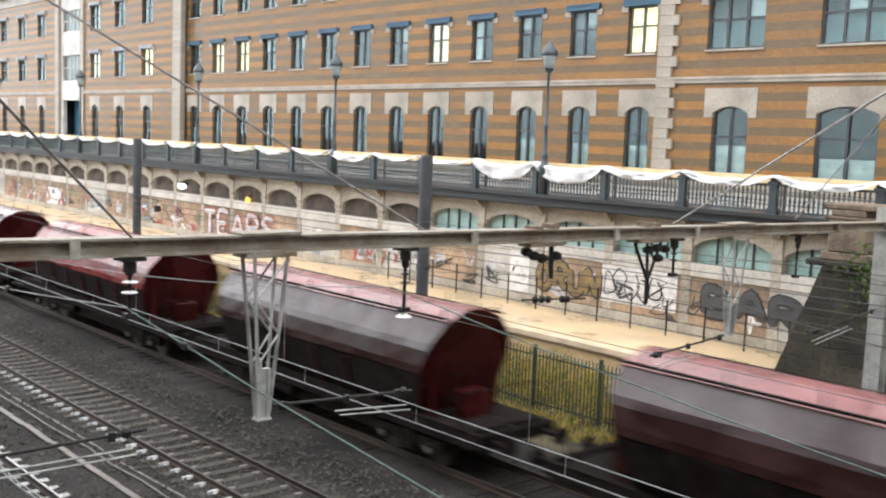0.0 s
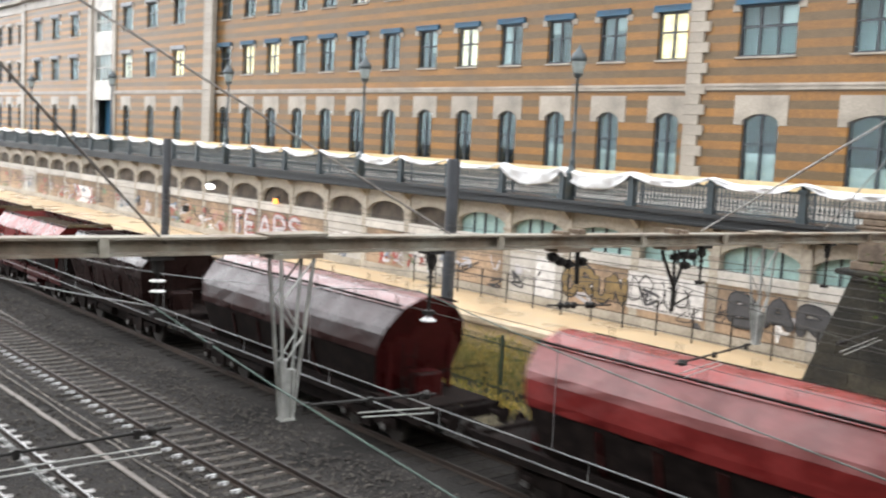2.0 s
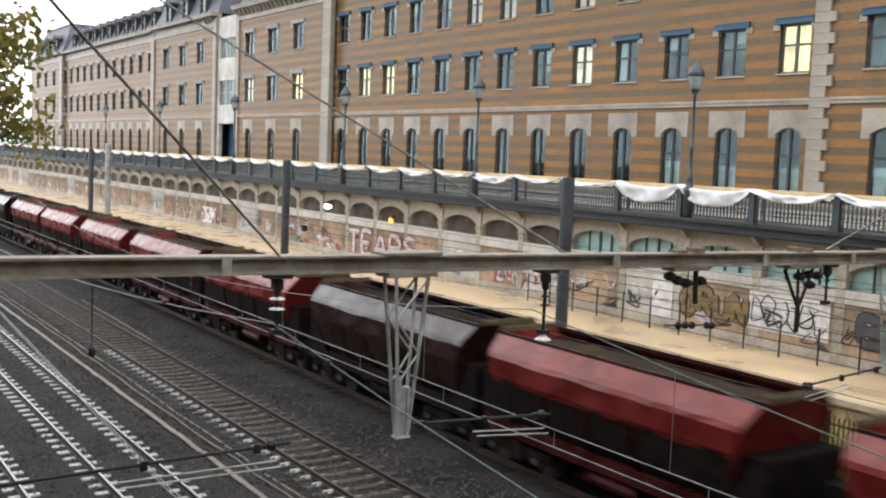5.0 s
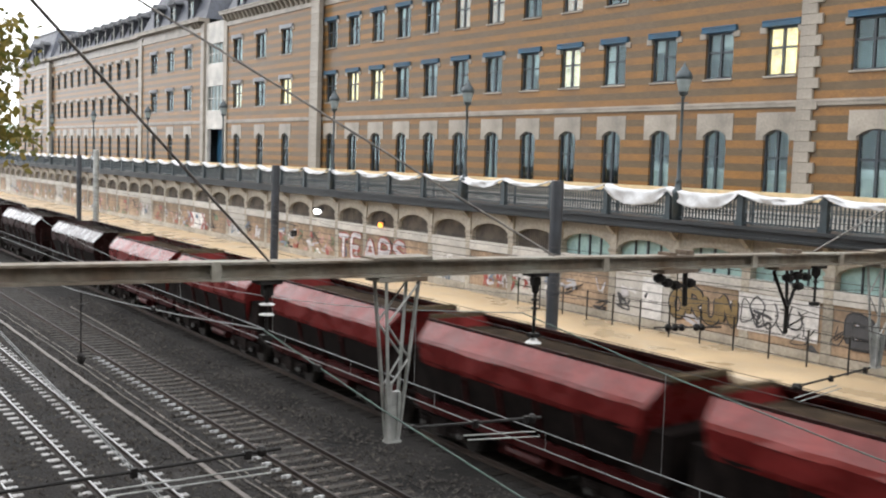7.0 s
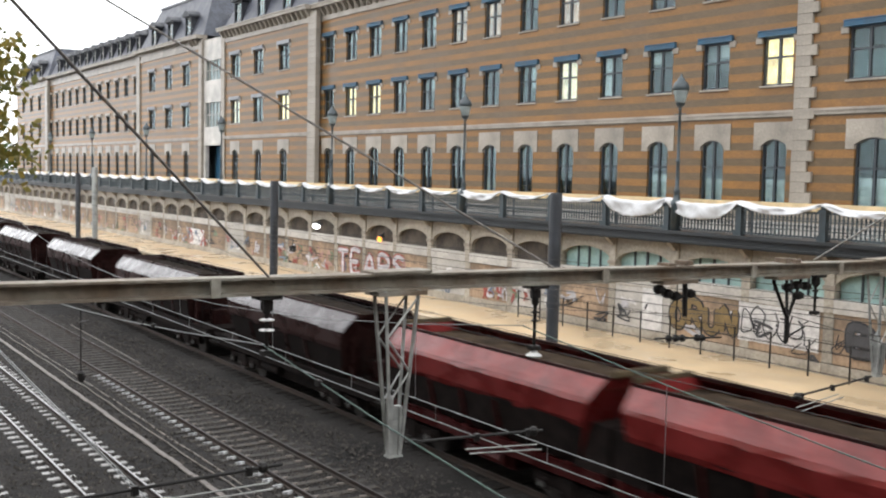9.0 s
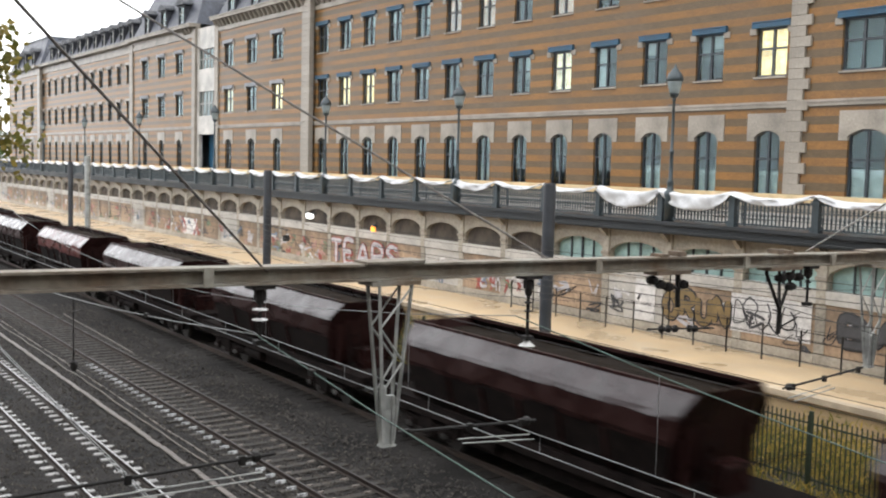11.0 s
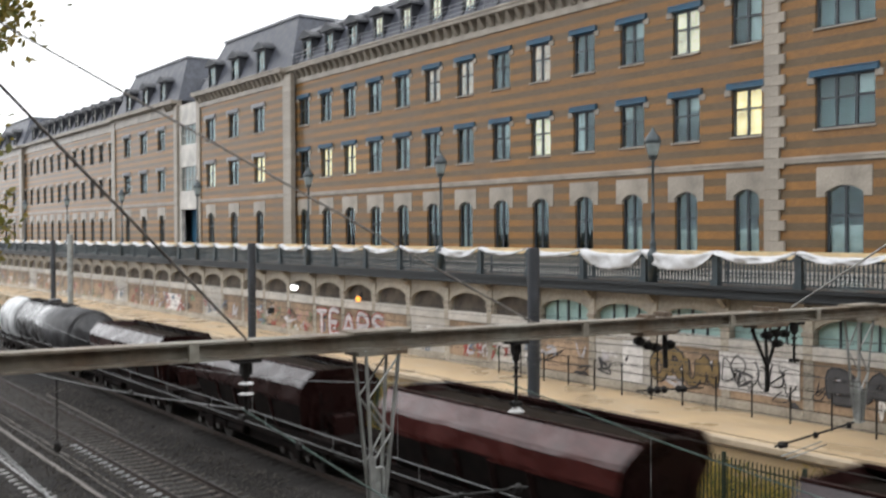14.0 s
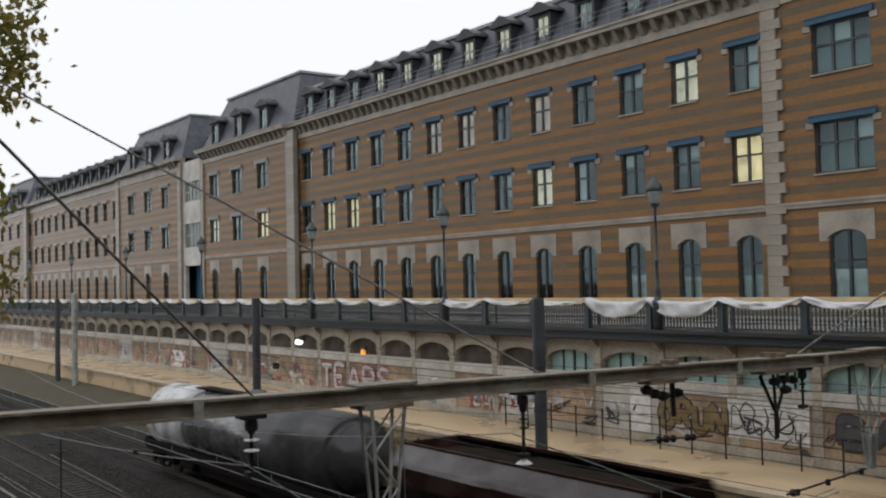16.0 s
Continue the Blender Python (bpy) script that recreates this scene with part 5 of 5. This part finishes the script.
def hopper(front, back, kind, top, side, lower, label):
    """A self-discharging hopper wagon. kind 'lid': closed roof; 'open': loaded open top; 'short': close-coupled open wagon."""
    ob = thing("hopper_wagon", ((front + back) / 2, 17.2, 0), label, "freight wagon", "wagons of the freight train")
    half = (front - back) / 2
    gap = {"lid": 2.2, "open": 2.0, "short": 0.75}[kind]
    underframe(ob, -half - gap + 0.55, half + gap - 0.55, MAROON if side is RED and kind == "short" else UNDER)
    for x in (-half + 1.1, half - 1.1):
        bogie(ob, x)
    a, b = -half, half
    lean = 0.3
    for s in (-1, 1):
        # brown lower sides become near black: their shade is put into the colour
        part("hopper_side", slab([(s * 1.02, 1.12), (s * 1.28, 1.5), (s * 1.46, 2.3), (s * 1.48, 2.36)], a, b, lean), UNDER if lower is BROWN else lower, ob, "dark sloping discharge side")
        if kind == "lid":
            part("side_panel", slab([(s * 1.5, 2.36), (s * 1.5, 2.55), (s * 1.42, 2.92)], a, b, lean), REDSHADE if side is RED else BROWN, ob)
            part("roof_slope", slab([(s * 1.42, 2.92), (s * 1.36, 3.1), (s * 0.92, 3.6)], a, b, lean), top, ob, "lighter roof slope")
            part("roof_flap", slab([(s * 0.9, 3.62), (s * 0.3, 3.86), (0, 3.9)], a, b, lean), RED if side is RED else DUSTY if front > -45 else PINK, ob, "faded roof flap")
            bars = [((a, s * 0.95, 3.7), (b, s * 0.95, 3.7), 0.035)]
            k = a + 0.6
            while k < b:
                bars.append(((k, s * 0.93, 3.6), (k, s * 0.93, 3.95), 0.018))
                k += 1.9
            part("roof_pipe", rods(*bars, sides=6), UNDER, ob, "dark pipe along the roof")
        else:
            # red wagons: panel painted as the shaded side of the slope above
            part("side_panel", slab([(s * 1.46, 2.26), (s * 1.5, 2.4), (s * 1.5, 2.86)], a, b, lean), REDSHADE if side is RED else side, ob)
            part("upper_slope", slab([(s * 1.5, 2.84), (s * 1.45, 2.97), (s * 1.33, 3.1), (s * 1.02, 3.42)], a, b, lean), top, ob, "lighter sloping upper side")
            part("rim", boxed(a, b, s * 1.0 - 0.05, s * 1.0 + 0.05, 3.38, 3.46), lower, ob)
        k = a + 2.4
        while k < b - 2.2:
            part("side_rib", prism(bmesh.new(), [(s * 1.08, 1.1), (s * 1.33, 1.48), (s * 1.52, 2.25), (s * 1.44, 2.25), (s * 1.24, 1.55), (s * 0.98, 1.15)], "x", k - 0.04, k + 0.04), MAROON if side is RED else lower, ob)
            k += 1.5
    crown = [(-1.02, 3.42), (-0.5, 3.43), (0.5, 3.43), (1.02, 3.42)] if kind != "lid" else [(-0.92, 3.6), (-0.3, 3.86), (0.3, 3.86), (0.92, 3.6)]
    shape = [(-1.0, 1.2), (-1.28, 1.55), (-1.45, 2.35), (-1.47, 2.86 if kind != "lid" else 2.6)] + ([(-1.36, 3.08)] if kind == "lid" else []) + crown + ([(1.36, 3.08)] if kind == "lid" else []) + [(1.47, 2.86 if kind != "lid" else 2.6), (1.45, 2.35), (1.28, 1.55), (1.0, 1.2)]
    for s, x in ((-1, a), (1, b)):
        part("end_wall", end_plate(shape, x, s, lean), REDSHADE if kind == "short" and side is RED else side if kind == "short" else lower if kind != "lid" else MAROON, ob, "dark end wall")
        if kind != "short":
            end_steps(ob, x + s * 0.05, s, 2.7)
            for y in (-1.1, 1.0):
                part("end_post", boxed(x - s * 0.3 - 0.06, x - s * 0.3 + 0.06, y, y + 0.1, 1.2, 2.75), MAROON if kind == "lid" else lower, ob)
            part("end_platform", boxed(min(x - s * 0.9, x + s * 1.2), max(x - s * 0.9, x + s * 1.2), -1.25, 1.25, 1.2, 1.25), UNDER, ob)
            part("end_box", soft_box(x + s * 0.1 - 0.25, x + s * 0.1 + 0.25, -0.5, 0.3, 1.2, 1.9, 0.03), MAROON if kind == "lid" else lower, ob)
        else:
            # dark box added where only shade lies below the wagon's end
            part("end_bulkhead", boxed(x - 0.3 if s < 0 else x - 0.85, x + 0.85 if s < 0 else x + 0.3, -1.22, 1.22, 1.2, 2.35), UNDER, ob, "near-black block for the shade between the wagons")
            part("end_lip", boxed(x - 0.05, x + 0.05, -0.95, 0.95, 3.42, 3.56), EARTH, ob)
    if kind != "lid":
        bm = bmesh.new()
        rng = random.Random(int(front * 10))
        n, m = 26, 6
        rows = []
        for i in range(n + 1):
            row = []
            for j in range(m + 1):
                u, v = i / n, j / m
                h = 3.14 + 0.13 * math.sin(math.pi * v) * min(1, 5 * u, 5 * (1 - u)) + rng.uniform(-0.04, 0.05)
                row.append(bm.verts.new((a + 0.08 + (b - a - 0.16) * u, -1.12 + 2.24 * v, h)))
            rows.append(row)
        for p, q in zip(rows, rows[1:]):
            for j in range(m):
                bm.faces.new((p[j], q[j], q[j + 1], p[j + 1]))
        bmesh.ops.recalc_face_normals(bm, faces=bm.faces[:])
        part("load", bm, BROWNLOAD if side is RED else LOAD, ob, "brown heaped load")
    return ob


def tank_wagon(front, back):
    ob = thing("tank_wagon", ((front + back) / 2, 17.2, 0), "dark grey tank wagon with a pale end", "freight wagon", "wagons of the freight train")
    half = (front - back) / 2
    underframe(ob, -half - 0.3, half + 0.3)
    for x in (-half + 1.6, half - 1.6):
        bogie(ob, x)
    def drum(x0, x1, r, z):
        bm = bmesh.new()
        rod(bm, (x0, 0, z), (x1, 0, z), r, 36)
        bmesh.ops.bevel(bm, geom=[e for e in bm.edges if abs(e.verts[0].co.x - e.verts[1].co.x) < 1e-4], offset=0.3, segments=5, affect="EDGES")
        return bm
    part("tank", drum(-half + 4.0, half - 0.2, 1.42, 2.3), TANK, ob, "dark grey cylindrical tank", smooth=True)
    part("pale_tank_end", drum(-half + 0.2, -half + 4.8, 1.45, 2.3), PALE, ob, "pale grey tank end", smooth=True)
    part("saddle", boxed((-half + 1, half - 1, -1.0, 1.0, 1.15, 1.5)), UNDER, ob)
    part("walkway", boxed((-half + 3.6, half - 4, -0.35, 0.35, 3.74, 3.78)), UNDER, ob)
    part("dome", lathe(bmesh.new(), [(0.4, 3.6), (0.4, 3.95), (0.3, 4.0)], (0.5, 0, 0), 16), TANK, ob)
    return ob


LID = "closed hopper wagon with a faded pink roof, wet and dirty"
DARK = "dark brown open hopper wagon with a pale wet upper slope"
SHORT = "faded red open hopper wagon with a heaped brown load"
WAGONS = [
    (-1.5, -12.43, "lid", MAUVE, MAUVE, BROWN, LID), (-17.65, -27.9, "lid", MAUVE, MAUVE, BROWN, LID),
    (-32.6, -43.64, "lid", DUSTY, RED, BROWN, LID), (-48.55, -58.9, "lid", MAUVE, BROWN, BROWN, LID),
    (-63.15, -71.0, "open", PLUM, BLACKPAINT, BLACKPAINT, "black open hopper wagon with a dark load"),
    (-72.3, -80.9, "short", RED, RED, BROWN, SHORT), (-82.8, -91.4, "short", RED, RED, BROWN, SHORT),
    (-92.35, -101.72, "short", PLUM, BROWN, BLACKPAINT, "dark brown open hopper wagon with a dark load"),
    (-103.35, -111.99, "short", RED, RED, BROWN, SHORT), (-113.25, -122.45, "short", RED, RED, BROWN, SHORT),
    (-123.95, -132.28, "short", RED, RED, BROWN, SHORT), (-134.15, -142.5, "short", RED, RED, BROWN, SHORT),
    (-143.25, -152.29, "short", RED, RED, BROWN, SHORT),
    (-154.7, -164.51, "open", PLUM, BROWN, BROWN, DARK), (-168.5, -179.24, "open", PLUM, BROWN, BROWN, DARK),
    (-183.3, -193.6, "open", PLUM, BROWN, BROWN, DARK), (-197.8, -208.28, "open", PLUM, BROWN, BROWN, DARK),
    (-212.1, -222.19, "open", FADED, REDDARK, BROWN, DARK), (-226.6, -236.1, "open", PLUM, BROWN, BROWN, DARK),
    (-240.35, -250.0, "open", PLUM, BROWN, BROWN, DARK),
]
TRAIN = [hopper(*w) for w in WAGONS]
TRAIN.append(tank_wagon(-253.8, -270.8))


def travelled(t):
    """Metres that the train has gone after t seconds: it keeps its speed."""
    return 14.08 * t

# ---- paint on the wall, lamps, weeds, tree ----
PAINT = {n: material("spray_paint_" + n, c, 0.6, vary=0.2, scale=2.5, fine=14, bump=0.1) for n, c in (
    ("silver", (0.55, 0.53, 0.55)), ("red", (0.34, 0.075, 0.06)), ("black", (0.03, 0.03, 0.035)), ("ochre", (0.25, 0.17, 0.07)),
    ("white", (0.72, 0.70, 0.68)), ("blue", (0.15, 0.20, 0.27)), ("pink", (0.48, 0.27, 0.23)), ("green", (0.16, 0.22, 0.13)), ("grey", (0.065, 0.065, 0.07)))}
FORMS = {"T": [[(0, 1), (1, 1)], [(0.5, 1), (0.5, 0)]], "E": [[(0.9, 1), (0.1, 1), (0.1, 0), (0.9, 0)], [(0.1, 0.5), (0.7, 0.5)]],
         "A": [[(0, 0), (0.5, 1), (1, 0)], [(0.25, 0.4), (0.75, 0.4)]], "R": [[(0.1, 0), (0.1, 1), (0.8, 0.95), (0.85, 0.6), (0.1, 0.5)], [(0.4, 0.5), (0.95, 0)]],
         "S": [[(0.9, 0.9), (0.4, 1), (0.1, 0.75), (0.8, 0.4), (0.7, 0.05), (0.05, 0.05)]], "O": [[(0.5, 1), (0.05, 0.6), (0.2, 0.05), (0.75, 0), (0.95, 0.5), (0.5, 1)]],
         "U": [[(0.05, 1), (0.1, 0.2), (0.5, 0), (0.9, 0.2), (0.95, 1)]], "N": [[(0.05, 0), (0.1, 1), (0.85, 0), (0.95, 1)]],
         "B": [[(0.1, 0), (0.1, 1), (0.75, 0.9), (0.7, 0.6), (0.2, 0.5), (0.9, 0.4), (0.85, 0.05), (0.1, 0)]]}


def ribbon(bm, pts, w, y):
    """A flat painted stroke, a few millimetres thick, on the plane y."""
    v = [Vector((p[0], 0, p[1])) for p in pts]
    line = []
    for k in range(len(v) - 1):
        p, q, r, t = v[max(k - 1, 0)], v[k], v[k + 1], v[min(k + 2, len(v) - 1)]
        for j in range(5):
            u = j / 5
            line.append(0.5 * (2 * q + (r - p) * u + (2 * p - 5 * q + 4 * r - t) * u * u + (3 * q - p - 3 * r + t) * u ** 3))
    line.append(v[-1])
    rings, last = [], len(line) - 1
    for k, c in enumerate(line):
        d = (line[min(k + 1, last)] - line[max(k - 1, 0)]).normalized()
        n = Vector((-d.z, 0, d.x)) * w / 2 * (0.6 if k in (0, last) else 1.0)
        front = y - 0.006 * k / last
        rings.append([bm.verts.new((e.x, f, e.z)) for e, f in ((c - n, front), (c + n, front), (c + n, y + 0.004), (c - n, y + 0.004))])
    for p, q in zip(rings, rings[1:]):
        for j in range(4):
            bm.faces.new((p[j], q[j], q[(j + 1) % 4], p[(j + 1) % 4]))
    bm.faces.new(rings[0])
    bm.faces.new(rings[-1][::-1])
    bmesh.ops.recalc_face_normals(bm, faces=bm.faces[:])
    return bm


def lettering(text, x0, x1, z0, z1, fill, outline, w, edge=0.13):
    ob = thing("graffiti", (0, 0, 0), "spray-painted %s letters with %s outlines on the wall" % (fill, outline), "graffiti", "graffiti on the wall")
    step = (x1 - x0) / len(text)
    for i, ch in enumerate(text):
        for layer, colour, width in ((29.955, outline, w + edge), (29.944, fill, w)):
            bm = bmesh.new()
            for stroke in FORMS[ch]:
                ribbon(bm, [(x0 + step * (i + 0.08 + 0.8 * u), z0 + (z1 - z0) * (v * 0.9 + 0.06 * math.sin(i * 2.1))) for u, v in stroke], width, layer)
            part("letter", bm, PAINT[colour], ob)
    return ob


lettering("TEARS", -54.6, -46.6, 1.95, 3.4, "silver", "red", 0.27, 0.17)
lettering("ORUN", -27.3, -24.0, 2.35, 3.35, "ochre", "black", 0.26)
lettering("BAR", -19.6, -15.7, 2.4, 3.35, "grey", "black", 0.26)



def bubble_piece(x0, x1, z0, z1, count):
    """Overlapping hollow outlines in thin black paint."""
    rng = random.Random(4)
    ob = thing("graffiti", (0, 0, 0), "thin black bubble outlines sprayed on the whitewashed wall", "graffiti", "graffiti on the wall")
    for i in range(count):
        cx, cz = x0 + (x1 - x0) * (i + 0.5) / count, (z0 + z1) / 2 + rng.uniform(-0.12, 0.12)
        a0 = rng.uniform(0, 6.28)
        loop = [(cx + (x1 - x0) / count * rng.uniform(0.35, 0.75) * math.cos(a0 + 0.785 * k), cz + (z1 - z0) * rng.uniform(0.28, 0.55) * math.sin(a0 + 0.785 * k)) for k in range(rng.randint(6, 9))]
        part("outline", ribbon(bmesh.new(), loop, rng.uniform(0.035, 0.07), 29.955 - 0.003 * (i % 3)), PAINT["black"], ob)


bubble_piece(-23.9, -20.7, 2.4, 3.45, 6)


def scribbles():
    rng = random.Random(21)
    spots = []
    for x in BAYS:
        if -150 < x < -15:
            for _ in range(5):
                spots.append((x + rng.uniform(0.3, 3.0), rng.uniform(1.95, 3.1), rng.uniform(0.5, 1.3), rng.uniform(0.35, 0.9), rng.choice(("black", "red", "silver", "blue", "white", "pink", "green", "black") if x < -34 else ("black", "silver", "white", "grey"))))
    spots += [(-83 + 0.9 * k, 2.5 + 0.3 * math.sin(k * 2), 1.1, 0.9, ("red", "white", "silver", "red")[k % 4]) for k in range(8)]
    spots += [(-39.5 + 0.55 * k, 2.35, 0.6, 0.9, ("red", "silver")[k % 2]) for k in range(8)]
    spots += [(-62.5 + 0.36 * k, 2.4 + 0.5 * math.sin(k * 1.7), 0.7, 0.7, ("red", "pink", "green", "black", "pink", "silver")[k % 6]) for k in range(22)]
    for x, z, w, h, colour in spots:
        bm = bmesh.new()
        pts = [(x + w * rng.uniform(-0.5, 0.5), z + h * rng.uniform(-0.5, 0.5)) for _ in range(rng.randint(4, 7))]
        ribbon(bm, pts, rng.uniform(0.03, 0.07) if colour == "black" else rng.uniform(0.05, 0.16), 29.962 - rng.uniform(0, 0.004))
        tagged(part("graffiti", bm, PAINT[colour]), "%s spray-painted scribble on the stained wall" % colour, "graffiti", "graffiti on the wall")


scribbles()
for x0, x1, z0, z1, c in ((-28.85, -27.75, 1.9, 3.6, "white"), (-24.0, -20.6, 2.2, 3.6, "white"), (-79.6, -76.6, 1.9, 3.2, "white")):
    bm = soft_box(x0, x1, 29.963, 29.975, z0, z1, 0.004)
    tagged(part("painted_patch", bm, PAINT[c]), "%s painted patch on the stained wall" % ("whitewashed" if c == "white" else "faded pink"), "painted patch")

GLOW_WHITE = glowing("white_lamp_glow", (1.0, 0.97, 0.92), 7.0)
GLOW_ORANGE = glowing("orange_lamp_glow", (1.0, 0.36, 0.05), 3.5)


def wall_lamp(x, z, mat, w, label):
    ob = thing("wall_lamp", (x, 29.75, z), label, "lamp", "lamps in the arches")
    part("housing", soft_box(-w * 0.6, w * 0.6, -0.05, 0.2, 0.1, 0.24, 0.03), FRAME, ob)
    bm = bmesh.new()
    bmesh.ops.create_uvsphere(bm, u_segments=16, v_segments=8, radius=0.5)
    for v in bm.verts:
        v.co.x, v.co.y, v.co.z = v.co.x * w, v.co.y * 0.3, v.co.z * 0.34
    part("globe", bm, mat, ob, "glowing globe", smooth=True)
    part("stem", rods(((0, 0.1, 0.2), (0, 0.3, 0.35), 0.03)), FRAME, ob)


wall_lamp(-57.0, 4.55, GLOW_WHITE, 0.95, "bright white lamp in an arch of the wall")
wall_lamp(-49.2, 4.25, GLOW_ORANGE, 0.3, "small glowing orange lamp in an arch")


def leaf_material(name, low, high):
    m = material(name, high, 0.5, vary=0.3, scale=3, bump=0, island=True)
    n, l = m.node_tree.nodes, m.node_tree.links
    g, r = n.new("ShaderNodeNewGeometry"), n.new("ShaderNodeValToRGB")
    r.color_ramp.elements[0].color, r.color_ramp.elements[1].color = (*low, 1), (*high, 1)
    l.new(g.outputs["Random Per Island"], r.inputs["Fac"])
    l.new(r.outputs["Color"], n["Principled BSDF"].inputs["Base Color"])
    thin, blend = n.new("ShaderNodeBsdfTranslucent"), n.new("ShaderNodeMixShader")
    blend.inputs["Fac"].default_value = 0.45
    l.new(r.outputs["Color"], thin.inputs["Color"])
    l.new(n["Principled BSDF"].outputs["BSDF"], blend.inputs[1])
    l.new(thin.outputs["BSDF"], blend.inputs[2])
    l.new(blend.outputs["Shader"], n["Material Output"].inputs["Surface"])
    return m


WEED = leaf_material("yellowing_weeds", (0.09, 0.13, 0.035), (0.58, 0.40, 0.09))
LEAF = leaf_material("autumn_leaves", (0.10, 0.12, 0.025), (0.36, 0.27, 0.06))
IVY = leaf_material("ivy_leaves", (0.03, 0.06, 0.015), (0.09, 0.14, 0.03))


def leaves_mesh(name, centres, sizes, mat, seed, slim=0.5, upright=0.0):
    """Many small folded leaves, each of four triangles, at the given centres."""
    rng = np.random.default_rng(seed)
    n = len(centres)
    u = rng.normal(size=(n, 3))
    u[:, 2] += upright
    u /= np.linalg.norm(u, axis=1, keepdims=True)
    v = np.cross(u, rng.normal(size=(n, 3)))
    v /= np.linalg.norm(v, axis=1, keepdims=True)
    w = np.cross(u, v)
    s = np.asarray(sizes)[:, None]
    c = np.asarray(centres)
    pts = np.stack([c - u * s, c + v * s * slim + w * s * 0.15, c + u * s, c - v * s * slim + w * s * 0.15, c + u * s * 0.1], 1)
    f = np.array([(0, 1, 4), (1, 2, 4), (2, 3, 4), (3, 0, 4)])
    faces = (np.arange(n)[:, None, None] * 5 + f[None]).reshape(-1, 3)
    me = bpy.data.meshes.new(name)
    me.from_pydata(pts.reshape(-1, 3).tolist(), [], faces.tolist())
    me.materials.append(mat)
    return me


def weeds():
    rng = np.random.default_rng(11)
    c, s = [], []
    for k in range(1500):
        far = k % 5
        x, y = -62 + 54 * rng.random(), (22.25 + 3.1 * rng.random()) if far else (20.8 + 1.1 * rng.random())
        h, n = rng.uniform(0.25, 1.15) * (1.0 if far else 0.35), int(rng.integers(24, 46))
        p = rng.normal(size=(n, 3)) * (0.3, 0.22, 0.0) + (x, y, 0)
        p[:, 2] = -0.1 + (y - 20.5) * 0.07 + h * rng.random(n)
        c.append(p)
        s.append(rng.uniform(0.06, 0.17, n))
    me = leaves_mesh("weeds", np.concatenate(c), np.concatenate(s), WEED, 5, 0.16, 1.6)
    tagged(new("weeds", me), "yellowing grass and weeds along the fence", "weeds", kind="stuff")
    c = np.concatenate([rng.normal(size=(260, 3)) * (0.5, 0.25, 0.4) + p for p in ((-12.1, 26.8, 4.9), (-11.6, 26.7, 4.5), (-11.1, 26.8, 5.1), (-10.6, 26.8, 4.7))])
    tagged(new("ivy", leaves_mesh("ivy", c, rng.uniform(0.06, 0.12, len(c)), IVY, 6)), "green ivy hanging over the stone abutment", "ivy", kind="stuff")


weeds()


def tree(x, y):
    ob = thing("tree", (x, y, -0.3), "thin autumn tree with yellow-green leaves beside the tracks", "tree")
    trunk = bmesh.new()
    joints = [(0, 0, 0, 0.2), (0.05, 0.1, 4, 0.17), (0.0, 0.3, 8, 0.13), (0.1, 0.6, 11.5, 0.07), (0.1, 0.9, 14, 0.03)]
    for a, b in zip(joints, joints[1:]):
        rod(trunk, a[:3], b[:3], a[3], 10, b[3])
    bark = material("grey_bark", (0.09, 0.075, 0.06), 0.9, vary=0.4, scale=6, fine=25, bump=0.8)
    part("trunk", trunk, bark, ob)
    rng = np.random.default_rng(9)
    tips = [(0.1, 2.3, 9.75), (0.1, 2.15, 8.8), (0.1, 2.45, 8.5), (0.1, 2.8, 11.9), (0.4, 2.0, 9.0), (0.3, 1.65, 9.7), (0.3, 2.15, 9.55), (0.2, 2.75, 11.4), (0.5, 2.3, 12.0), (0.2, 2.9, 12.4), (0.3, 2.6, 13.4), (0.6, 1.6, 10.4), (0.2, 1.5, 12.6), (-1.5, -1.2, 11.5), (-1.0, -2.0, 13.2), (1.6, -0.8, 12.5), (0.4, 0.4, 15.0), (-1.8, 1.0, 14.0)]
    cs = []
    for t in tips:
        base = Vector((0.05, 0.3, max(6.5, t[2] - 2.2)))
        mid = base.lerp(Vector(t), 0.55) + Vector((0, 0, 0.35))
        limb = bmesh.new()
        rod(limb, base, mid, 0.045, 6, 0.03)
        rod(limb, mid, t, 0.03, 6, 0.008)
        for _ in range(5):
            q = mid.lerp(Vector(t), rng.random())
            rod(limb, q, q + Vector(rng.normal(size=3) * 0.3), 0.009, 5, 0.003)
        part("limb", limb, bark, ob)
        k = int(rng.integers(110, 190))
        cs.append(rng.normal(size=(k, 3)) * (0.34, 0.2, 0.24) + t)
    c = np.concatenate(cs)
    crown = new("crown", leaves_mesh("crown", c, rng.uniform(0.045, 0.1, len(c)), LEAF, 8, 0.6))
    crown.parent = ob


tree(-15.8, 0.75)


def far_trees():
    rng = np.random.default_rng(14)
    c = np.concatenate([rng.normal(size=(500, 3)) * (5, 5, 2.6) + (-330 - 30 * rng.random(), 34 + 9 * k, STREET + 3.2 + 1.5 * rng.random()) for k in range(8)])
    tagged(new("far_trees", leaves_mesh("far_trees", c, rng.uniform(0.5, 1.1, len(c)), IVY, 3)), "hazy far trees at the end of the street", "trees", kind="stuff")


far_trees()


def motions():
    times = [0.5 * k for k in range(33)]
    for w in TRAIN:
        x, y, z = w.location
        walk(w, [(t, pose(x + travelled(t), y, z)) for t in times])


motions()
